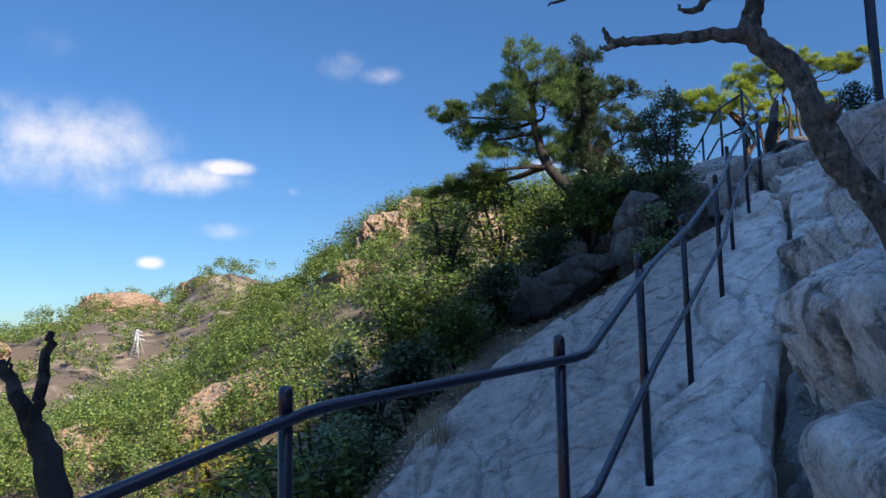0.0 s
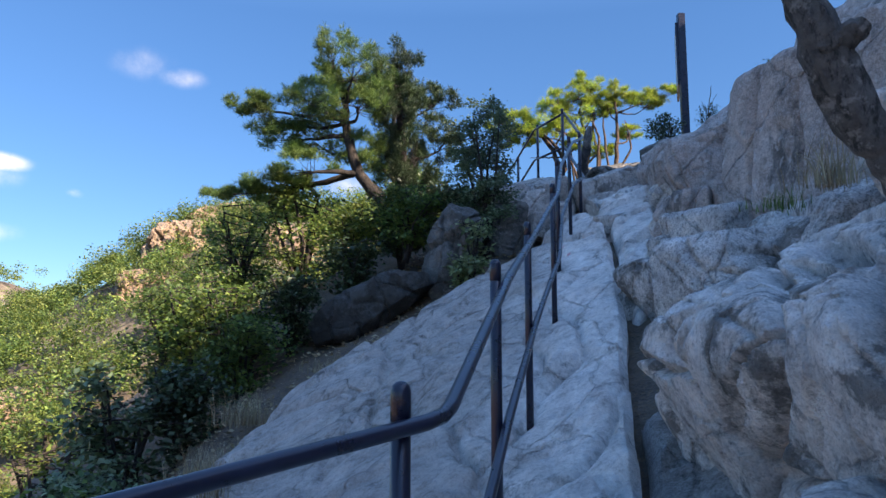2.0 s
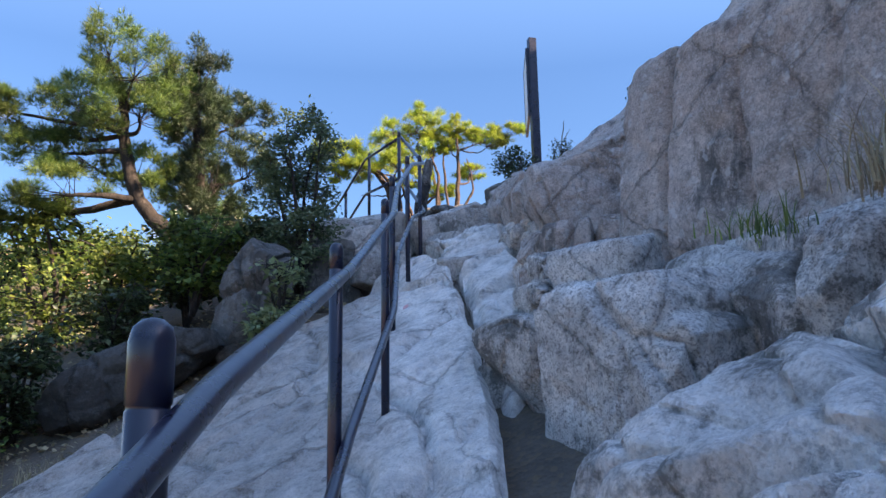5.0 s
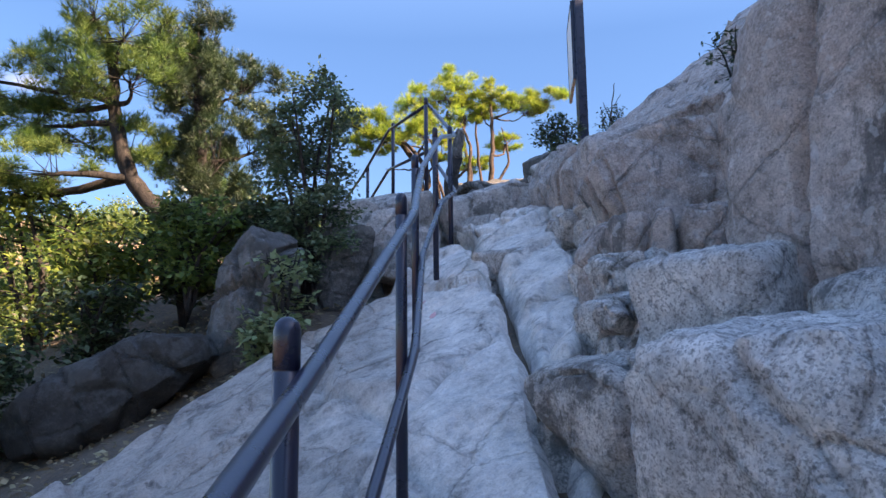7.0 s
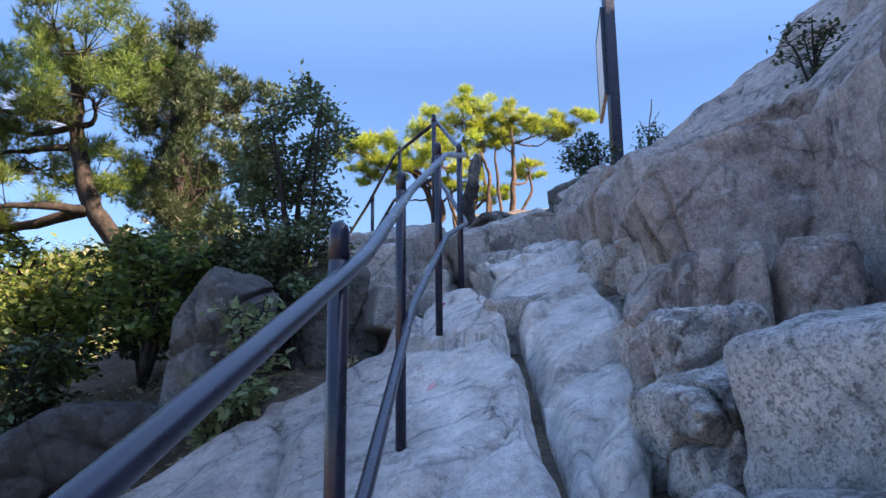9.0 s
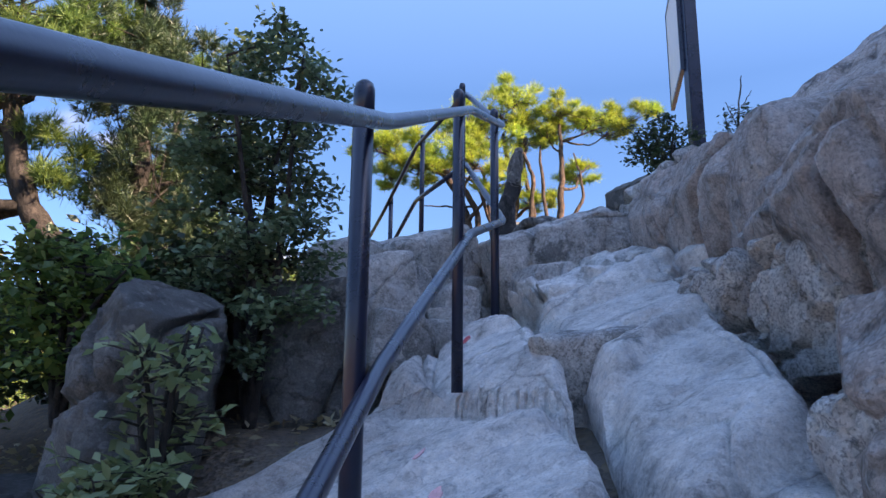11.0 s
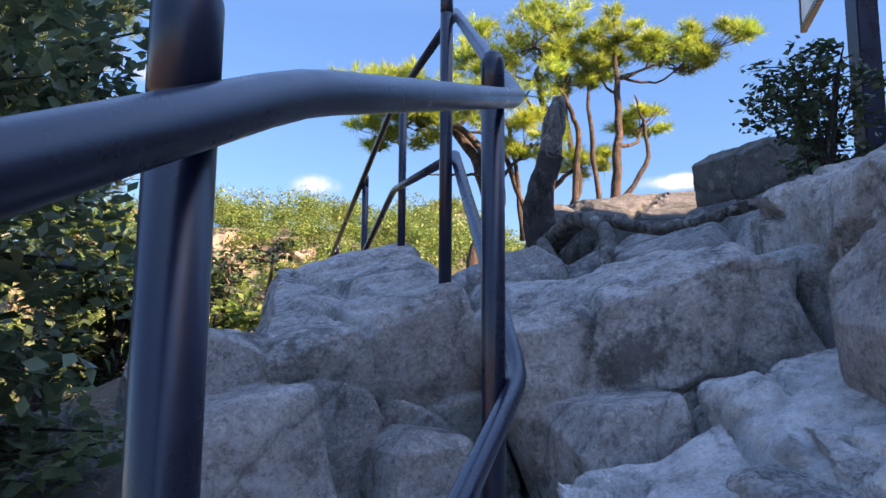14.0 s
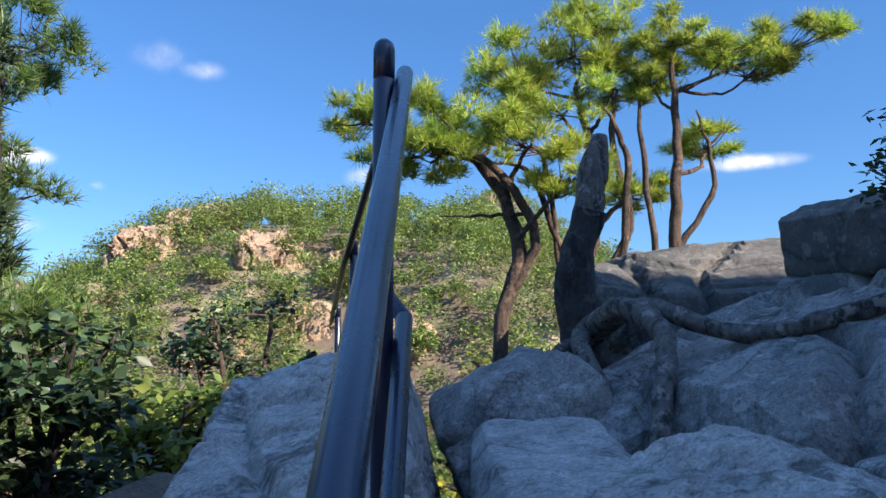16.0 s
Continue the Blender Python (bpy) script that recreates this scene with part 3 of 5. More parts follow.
# ---- blocks beside the path ----
WALL = "blocks of the rock wall"
rock("rock_ledge", (2.02, 3.72, 1.26), (1.02, 1.42, 0.98), (0, -25, 3), 3, 9, 0.07, 8, 150, LEDGEROCK, "big cracked granite ledge with dark lichen", group=WALL, fissure=0.035, cell=1.2,
     cuts=[((1.27, 4.05, 2.10), (0.93, -0.35, 0.0), 0.035, 0.24, 0.40), ((1.25, 3.95, 1.95), (0.103, -0.065, 0.121), 0.04, 0.24, 0.50), ((1.05, 4.19, 1.95), (0.177, -0.095, 0.134), 0.035, 0.22, 0.55),
           ((0.95, 4.35, 1.90), (-0.125, 0.008, 0.183), 0.03, 0.14, 0.42), ((1.15, 3.90, 1.70), (0.93, -0.35, 0.25), 0.04, 0.20, 0.42), ((0.85, 3.70, 1.50), (0.90, -0.40, -0.10), 0.03, 0.14, 0.50),
           ((1.50, 4.40, 2.30), (0.60, -0.20, 0.50), 0.035, 0.20, 0.50), ((0.90, 3.10, 1.60), (0.70, -0.60, 0.30), 0.04, 0.20, 0.45), ((1.45, 3.40, 2.05), (0.20, -0.40, 0.85), 0.04, 0.22, 0.50),
           ((1.70, 3.90, 2.30), (0.95, -0.20, 0.10), 0.04, 0.24, 0.45), ((0.78, 4.75, 1.55), (0.80, 0.55, 0.0), 0.03, 0.12, 0.50)])
rock("rock_ledge", (1.38, 2.3, 0.62), (0.62, 1.15, 0.78), (0, -16, 4), 4, 9, 0.08, 7, 80, LEDGEROCK, "dark cracked granite ledge beside the path", group=WALL, fissure=0.05, cell=1.3)
rock("ledge_block", (2.46, 5.95, 2.12), (0.50, 0.75, 0.52), (6, -15, -14), 55, 10, 0.05, 5, 70, PALEROCK, "long pale granite block split from the ledge by a crack", group=WALL, fissure=0.02, cell=0.9, facets=[((-0.66, -0.2, 0.72), 1.15)])
rock("squared_boulder", (1.75, 6.2, 1.70), (0.38, 0.42, 0.70), (4, -7, 14), 5, 10, 0.035, 4, 70, PALEROCK, "big speckled granite boulder with a flat top", group=WALL, chip_depth=0.24, fissure=0.012, cell=1.1,
     facets=[((0.0, -0.60, 0.80), 1.12), ((0.75, -0.66, 0.0), 1.02), ((-0.7, -0.3, 0.65), 1.22)])
rock("wall_block", (2.98, 6.1, 2.85), (0.72, 1.25, 0.86), (2, 4, 14), 7, 14, 0.035, 5, 80, WALLROCK, "tall flat-faced pinkish granite block with a vertical crack", group=WALL, chip_depth=0.14, fissure=0.012, cell=0.6,
     cuts=[((2.2, 6.72, 2.9), (0.2, 1, 0.08), 0.03, 0.12), ((2.3, 6.2, 2.9), (0.2, 1, -0.1), 0.022, 0.06)])
rock("wall_block", (2.34, 8.28, 2.74), (0.44, 0.36, 0.38), (0, -4, -33), 8, 12, 0.03, 4, 60, WALLROCK, "upright pinkish granite block with vertical cracks", group=WALL, fissure=0.015, cell=0.9,
     cuts=[((2.18, 7.78, 2.9), (0.8, -0.55, 0.1), 0.025, 0.16), ((2.0, 7.9, 2.9), (0.8, -0.6, -0.1), 0.02, 0.08)], facets=[((-0.6, -0.5, 0.62), 1.3)])
rock("wall_block", (2.80, 9.0, 3.38), (0.52, 0.55, 0.50), (0, -24, -14), 9, 11, 0.03, 4, 60, WALLROCK, "pinkish granite block split by a crack", group=WALL, fissure=0.015,
     cuts=[((2.35, 8.75, 3.4), (0.35, 1.0, 0.25), 0.03, 0.16)], facets=[((-0.62, 0, 0.78), 1.18)])
rock("wall_block", (3.0, 10.2, 3.5), (0.54, 0.78, 0.72), (6, -16, -4), 10, 10, 0.03, 4, 70, WALLROCK, "smooth grey-brown granite block", group=WALL, fissure=0.012, cell=0.8,
     cuts=[((2.5, 9.95, 3.8), (0.15, 1.0, 0.55), 0.025, 0.14), ((2.5, 10.5, 3.9), (0.1, 1.0, -0.2), 0.02, 0.08)], facets=[((-0.66, 0, 0.75), 1.2)])
rock("wall_block", (2.55, 9.25, 2.95), (0.32, 0.6, 0.5), (0, -5, 10), 11, 9, 0.06, 6, 44, GRANITE, "low weathered granite block", group=WALL, fissure=0.06, cell=1.6)
rock("wall_block", (3.24, 11.45, 4.05), (0.46, 0.6, 0.5), (0, -14, 0), 12, 9, 0.05, 6, 44, HEADROCK, "rounded granite block below the sign", group=WALL, fissure=0.04, cell=1.4)
rock("ledge_block", (1.95, 3.5, 2.28), (0.42, 0.5, 0.34), (0, -18, 12), 17, 9, 0.08, 7, 40, LEDGEROCK, "fractured granite block on the ledge", group=WALL, fissure=0.05, cell=1.8)
rock("ledge_block", (2.35, 4.5, 2.62), (0.4, 0.55, 0.3), (0, -14, 20), 18, 9, 0.08, 7, 40, LEDGEROCK, "fractured granite block on the ledge", group=WALL, fissure=0.05, cell=1.8)
rock("ledge_block", (1.62, 2.75, 1.85), (0.42, 0.4, 0.4), (0, -22, 4), 19, 7, 0.08, 7, 32, GRANITE, "fractured granite block on the ledge", group=WALL, fissure=0.05, cell=1.8)
rock("column_block", (1.63, 6.8, 1.72), (0.32, 0.5, 0.62), (0, -8, 18), 51, 9, 0.05, 6, 36, GRANITE, "upright weathered granite block beside the crack", group=WALL, fissure=0.03)
rock("small_boulder", (2.05, 7.1, 2.5), (0.34, 0.3, 0.26), (0, -10, 30), 13, 9, 0.05, 7, 30, PALEROCK, "small pale granite boulder wedged in a gap", group=WALL)
rock("small_boulder", (1.85, 7.6, 2.42), (0.22, 0.26, 0.2), (5, -10, 0), 14, 9, 0.05, 7, 30, PALEROCK, "small cracked granite stone", group=WALL, fissure=0.03, cell=3)
rock("small_boulder", (2.05, 8.2, 2.66), (0.2, 0.3, 0.24), (5, -10, 0), 20, 9, 0.05, 7, 30, PALEROCK, "small cracked granite stone", group=WALL, fissure=0.03, cell=3)
rock("small_boulder", (1.82, 9.80, 2.98), (0.21, 0.36, 0.20), (8, -5, -16), 15, 12, 0.05, 5, 44, GRANITE, "rounded pale stone resting on the slab", group=WALL)
rock("small_boulder", (2.10, 10.72, 3.36), (0.34, 0.36, 0.21), (12, -8, 6), 16, 10, 0.05, 5, 44, SLAB, "pale stone above the cracked slab", group=WALL, fissure=0.03, cell=2)
rock("small_boulder", (2.5, 10.75, 3.5), (0.28, 0.3, 0.22), (8, -8, 5), 41, 9, 0.05, 7, 30, SLAB, "rough pale granite stone in the gully", group=WALL, fissure=0.03, cell=2)
rock("small_boulder", (2.22, 10.66, 3.52), (0.14, 0.13, 0.10), (8, -4, 25), 42, 10, 0.05, 6, 30, GRANITE, "grey stone lying in the gully", group=WALL)

rock("small_boulder", (2.5, 11.1, 3.60), (0.27, 0.24, 0.22), (8, -12, 12), 58, 9, 0.05, 6, 36, SLAB, "bright worn stone in the gully", group=WALL, fissure=0.015, cell=2)
rock("small_boulder", (2.3, 10.45, 3.38), (0.3, 0.3, 0.2), (10, -8, 30), 53, 9, 0.05, 7, 30, SLAB, "bright worn stone in the gully", group=WALL, fissure=0.02, cell=2)
rock("small_boulder", (2.62, 10.35, 3.48), (0.26, 0.3, 0.2), (8, -10, 0), 54, 9, 0.05, 7, 30, SLAB, "bright worn stone in the gully", group=WALL)

# ---- blocks at the head of the path ----
HEAD = "blocks at the top of the path"
rock("summit_block", (2.17, 11.82, 3.84), (0.50, 0.46, 0.29), (4, -19, 4), 21, 14, 0.035, 4, 70, HEADROCK, "large grey granite block with a sloping top", group=HEAD, fissure=0.014, cell=0.9, facets=[((0.75, 0, 0.66), 1.16), ((0.1, -0.72, -0.66), 1.2), ((0, -0.6, 0.8), 1.27)])
rock("summit_block", (2.78, 11.78, 4.02), (0.12, 0.28, 0.20), (0, -15, 6), 22, 10, 0.04, 5, 32, HEADROCK, "narrow upright granite block", group=HEAD)
rock("small_boulder", (2.0, 11.28, 3.52), (0.165, 0.19, 0.22), (0, -8, 10), 23, 12, 0.04, 5, 36, HEADROCK, "small squarish granite stone", group=HEAD, facets=[((-0.7, -0.2, 0.68), 1.18)])
rock("summit_slab", (1.22, 12.55, 3.68), (0.45, 1.2, 0.5), (13, -15, 2), 24, 14, 0.03, 3, 80, HEADROCK, "flat granite slab carrying the rail posts", group=HEAD, fissure=0.02, cell=0.9, facets=[((0.12, -0.99, 0.0), 0.93), ((-0.78, -0.1, 0.62), 1.0)],
     cuts=[((1.3, 12.6, 4.05), (0.3, 1.0, 0.35), 0.02, 0.05), ((1.2, 13.1, 4.15), (-0.2, 1.0, 0.3), 0.02, 0.05), ((1.3, 11.9, 3.72), (0.0, 0.12, 1.0), 0.02, 0.05)])
rock("summit_block", (0.84, 11.56, 3.67), (0.24, 0.28, 0.24), (0, 6, 18), 25, 10, 0.05, 5, 40, HEADROCK, "rounded grey granite block", group=HEAD, facets=[((-0.6, -0.3, 0.74), 1.1)])
rock("summit_block", (1.0, 11.22, 3.49), (0.22, 0.22, 0.25), (0, -12, 20), 47, 12, 0.045, 5, 40, HEADROCK, "squarish granite block with a sloping top", group=HEAD, facets=[((-0.62, -0.2, 0.76), 1.08)])
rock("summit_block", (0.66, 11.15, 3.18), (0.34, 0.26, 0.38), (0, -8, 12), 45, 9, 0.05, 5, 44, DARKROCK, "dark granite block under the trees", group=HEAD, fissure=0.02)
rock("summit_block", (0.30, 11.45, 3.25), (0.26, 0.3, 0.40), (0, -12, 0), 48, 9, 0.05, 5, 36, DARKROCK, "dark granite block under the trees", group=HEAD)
rock("small_boulder", (1.46, 11.42, 3.51), (0.13, 0.15, 0.13), (0, 8, 25), 26, 9, 0.05, 6, 32, HEADROCK, "small pointed granite stone", group=HEAD, facets=[((-0.7, 0, 0.7), 1.0), ((0.8, 0, 0.6), 1.05)])
rock("small_boulder", (1.43, 11.25, 3.40), (0.15, 0.15, 0.07), (0, -6, 10), 46, 10, 0.05, 5, 30, HEADROCK, "flat granite stone in the gap", group=HEAD)
rock("small_boulder", (1.45, 11.1, 3.27), (0.17, 0.16, 0.10), (0, 5, -12), 49, 10, 0.05, 5, 32, HEADROCK, "flat granite stone in the gap", group=HEAD)
rock("small_boulder", (1.12, 10.92, 3.22), (0.17, 0.17, 0.16), (0, 10, 15), 50, 10, 0.05, 5, 32, GREYROCK, "grey granite stone beside the slab", group=HEAD)
rock("summit_block", (2.0, 12.5, 3.66), (0.24, 0.7, 0.5), (6, -4, 0), 52, 9, 0.05, 6, 40, HEADROCK, "earthy granite block beside the roots", group=HEAD)
rock("root_rock", (2.08, 13.35, 4.0), (0.40, 0.5, 0.40), (6, -24, 8), 57, 6, 0.06, 5, 40, GREYROCK, "dark flank of the rock under the stump", group=HEAD, fissure=0.03)
rock("root_rock", (3.22, 13.25, 4.02), (0.98, 1.0, 0.6), (6, -22, 0), 27, 6, 0.06, 4, 70, GREYROCK, "grey weathered rock crossed by a root", group=HEAD, fissure=0.03, cell=0.8)
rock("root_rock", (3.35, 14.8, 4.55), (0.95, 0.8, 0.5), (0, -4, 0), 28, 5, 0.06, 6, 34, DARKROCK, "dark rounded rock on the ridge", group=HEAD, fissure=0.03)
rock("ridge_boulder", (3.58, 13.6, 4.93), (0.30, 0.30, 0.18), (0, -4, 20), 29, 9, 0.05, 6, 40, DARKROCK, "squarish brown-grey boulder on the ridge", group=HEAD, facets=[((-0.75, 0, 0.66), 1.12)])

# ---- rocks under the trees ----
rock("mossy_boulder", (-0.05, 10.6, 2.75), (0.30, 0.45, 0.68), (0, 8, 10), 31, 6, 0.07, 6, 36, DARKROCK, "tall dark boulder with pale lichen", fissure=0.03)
rock("bank_rock", (-1.0, 10.4, 2.16), (0.80, 0.45, 0.30), (0, -26, 0), 32, 5, 0.10, 8, 44, BANKROCK, "low rock on the soil bank, shade put into its dark colour", fissure=0.012)

# ---- the handrail ----
POSTS = [(-1.45, 0.9, 1.15, 0.0), (-0.96, 2.04, 1.42, 0.2), (-0.281, 2.824, 1.545, 0.35), (0.004, 4.02, 1.945, 0.8), (0.304, 5.53, 2.352, 1.15), (0.672, 6.963, 2.904, 1.74), (0.943, 8.4, 3.48, 2.34),
         (1.287, 9.66, 4.075, 2.93), (1.573, 10.515, 4.388, 3.1), (1.55, 11.6, 5.05, 3.85), (1.405, 13.15, 5.30, 4.1), (1.17, 13.95, 4.98, 3.9), (0.88, 15.3, 4.72, 3.4)]
railing = thing("railing", None, "dark painted steel handrail with two bars climbing the rock", "railing", (0, 0, 0))


def post_mesh(height):
    r = 0.0208
    rings = [(0, r), (height - 0.085, r), (height - 0.084, r * 0.94), (height - 0.080, r * 0.94), (height - 0.079, r * 1.02), (height - 0.022, r * 1.02), (height - 0.009, r * 0.86), (height - 0.002, r * 0.5), (height, r * 0.12)]
    verts, faces = tube([(0, 0, z) for z, _ in rings], [q for _, q in rings], 20)
    return mesh("post", verts, faces, PAINT)


for x, y, top, base in POSTS:
    part("post", post_mesh(top - base), railing, at=(x, y, base))
for drop, name in ((0.088, "top_bar"), (0.59, "lower_bar")):
    run = []
    for k, (x, y, top, base) in enumerate(POSTS):
        a, b = POSTS[max(k - 1, 0)], POSTS[min(k + 1, len(POSTS) - 1)]
        d = Vector((b[0] - a[0], b[1] - a[1], 0)).normalized()
        if k <= 9:
            off = Vector((d.y, -d.x, 0)) * 0.037
        else:
            off = Vector((d.y, -d.x, 0)) * -0.037
        if k == 8:
            off = Vector((0.040, 0.0, 0))
        lead = Vector((x - a[0], y - a[1], top - a[2]))                       # the bends lie a hand's breadth past the posts
        run.append(Vector((x, y, top - drop)) + off + lead.normalized() * (0 if k == 0 else 0.03 if k == 8 else 0.09))
    for a, b in ((0, 10), (9, 13)):
        seg = run[a:b]
        pts = [seg[0]]
        for k in range(1, len(seg) - 1):
            p, q, s = seg[k - 1], seg[k], seg[k + 1]
            u, v = (p - q).normalized() * 0.06, (s - q).normalized() * 0.06
            pts += [q + u, q + (u + v) * 0.25, q + v]
        pts.append(seg[-1])
        verts, faces = tube(pts, 0.0172, 14)
        part(name, mesh(name, verts, faces, PAINT), railing)


# ---- plants ----
def tufts(points, dirs, count, length, width, seed):
    """Bundles of needles: thin blades that fan out from each point."""
    rng = np.random.default_rng(seed)
    p = np.repeat(np.asarray(points, float), count, 0)
    d = np.repeat(np.asarray(dirs, float), count, 0)
    d = d + rng.normal(0, 0.62, d.shape)
    d /= np.linalg.norm(d, axis=1, keepdims=True) + 1e-9
    ln = length * rng.uniform(0.65, 1.15, (len(p), 1))
    side = np.cross(d, rng.normal(0, 1, d.shape))
    side /= np.linalg.norm(side, axis=1, keepdims=True) + 1e-9
    a, b, c = p - side * width / 2, p + side * width / 2, p + d * ln
    verts = np.stack([a, b, c], 1).reshape(-1, 3)
    faces = np.arange(len(verts)).reshape(-1, 3)
    return verts, faces


def leaves(points, size, seed, flat=0.4, droop=0.0):
    """Folded diamond leaves at the points."""
    rng = np.random.default_rng(seed)
    p = np.asarray(points, float)
    n_ = len(p)
    d = rng.normal(0, 1, (n_, 3))
    d[:, 2] = d[:, 2] * flat - droop
    d /= np.linalg.norm(d, axis=1, keepdims=True)
    up = rng.normal(0, 0.5, (n_, 3)) + [0, 0, 1]
    side = np.cross(d, up)
    side /= np.linalg.norm(side, axis=1, keepdims=True) + 1e-9
    up = np.cross(side, d)
    s = size * rng.uniform(0.6, 1.25, (n_, 1))
    tip, left, right = p + d * s, p + d * s * 0.45 + side * s * 0.30 + up * s * 0.08, p + d * s * 0.45 - side * s * 0.30 + up * s * 0.08
    verts = np.stack([p, right, tip, left], 1).reshape(-1, 3)
    base = np.arange(n_)[:, None] * 4
    faces = np.concatenate([base + [0, 1, 2], base + [0, 2, 3]], 1).reshape(-1, 3)
    return verts, faces


def np_mesh(name, verts, faces, mat):
    me = bpy.data.meshes.new(name)
    me.vertices.add(len(verts))
    me.vertices.foreach_set("co", np.asarray(verts, np.float32).ravel())
    k = faces.shape[1]
    me.loops.add(faces.size)
    me.loops.foreach_set("vertex_index", faces.astype(np.int32).ravel())
    me.polygons.add(len(faces))
    me.polygons.foreach_set("loop_start", np.arange(0, faces.size, k, dtype=np.int32))
    me.materials.append(mat)
    me.update(calc_edges=True)
    return me


def in_pad(rng, centre, rx, ry, rz, count):
    """Points of a flattened foliage pad, denser at its rim and upper side, lumpy."""
    d = rng.normal(0, 1, (count, 3))
    d /= np.linalg.norm(d, axis=1, keepdims=True)
    r = rng.uniform(0.25, 1.0, (count, 1)) ** 0.55
    lump = 0.75 + 0.45 * np.sin(d[:, :1] * 7 + centre[0] * 9) * np.cos(d[:, 1:2] * 6 + centre[2] * 7)
    return np.asarray(centre) + d * r * lump * [rx, ry, rz], d


def pine(name, trunk, radii, pads, y_spread, mat, bark, label, per=420, seed=0, needle=0.085, group="", extra=(), tuft=9, wide=0.0065):
    """A pine: crooked trunk, a limb to every foliage pad, tufts of needles on twigs."""
    rng = np.random.default_rng(seed)
    base = Vector(trunk[0])
    pts, rad = spline([Vector(p) - base for p in trunk], radii, 6, 0.012, seed)
    ob = thing(name, None, label, "tree", base, group)
    part("trunk", mesh("trunk", *tube(pts, rad, 10, 0.25, seed), bark), ob)
    for e in extra:
        q, w = spline([Vector(p) - base for p in e[0]], e[1], 6, 0.012, seed + 3)
        part("limb", mesh("limb", *tube(q, w, 8, 0.25, seed), bark), ob)
    p_all, d_all, twigs = [], [], []
    for k, (x, z, rx, rz) in enumerate(pads):
        c = np.array((x, base.y + rng.uniform(-1, 1) * y_spread, z)) - np.array(base)
        near = min(range(len(pts)), key=lambda i: (pts[i] - Vector(c) + Vector((0, 0, 0.35))).length + (0 if i > 3 else 9))
        a = pts[near]
        m_ = a.lerp(Vector(c), 0.5) + Vector((rng.uniform(-0.08, 0.08), rng.uniform(-0.08, 0.08), rng.uniform(-0.12, 0.04)))
        q, w = spline([a, m_, Vector(c) - Vector((0, 0, rz * 0.5))], [rad[near] * 0.6, rad[near] * 0.4, 0.008], 5, 0.012, seed + k)
        part("limb", mesh("limb", *tube(q, w, 7, 0.2, k), bark), ob)
        bits_p, bits_d = [], []
        for _ in range(13):                                                   # a pad is a handful of small sprays
            o = rng.normal(0, 1, 3)
            o *= 0.9 / max(0.75, np.linalg.norm(o))
            f = rng.uniform(0.22, 0.46)
            qp, qd = in_pad(rng, c + o * [rx * 1.15, rx * 1.15, rz * 1.9], rx * f, rx * f, max(rz * 0.75, rx * f * 0.42), int(per * (0.35 + rx * 1.6) / 10))
            bits_p.append(qp)
            bits_d.append(qd)
        pp, dd = np.concatenate(bits_p), np.concatenate(bits_d)
        dd[:, 2] = np.abs(dd[:, 2]) * 0.8 + 0.3
        p_all.append(pp)
        d_all.append(dd)
        for t in pp[:: max(1, len(pp) // 16)]:
            s_ = q[-1].lerp(q[-4], rng.uniform(0, 1))
            e_ = Vector(t)
            twigs.append(tube([s_, s_.lerp(e_, 0.5) + Vector((0, 0, -0.02)), e_], [0.006, 0.004, 0.002], 4, cap=False))
    tagged(part("twig", mesh("twig", *joined(twigs), bark), ob), kind="stuff")
    part("crown", np_mesh("crown", *tufts(np.concatenate(p_all), np.concatenate(d_all), tuft, needle, wide, seed), mat), ob)
    return ob


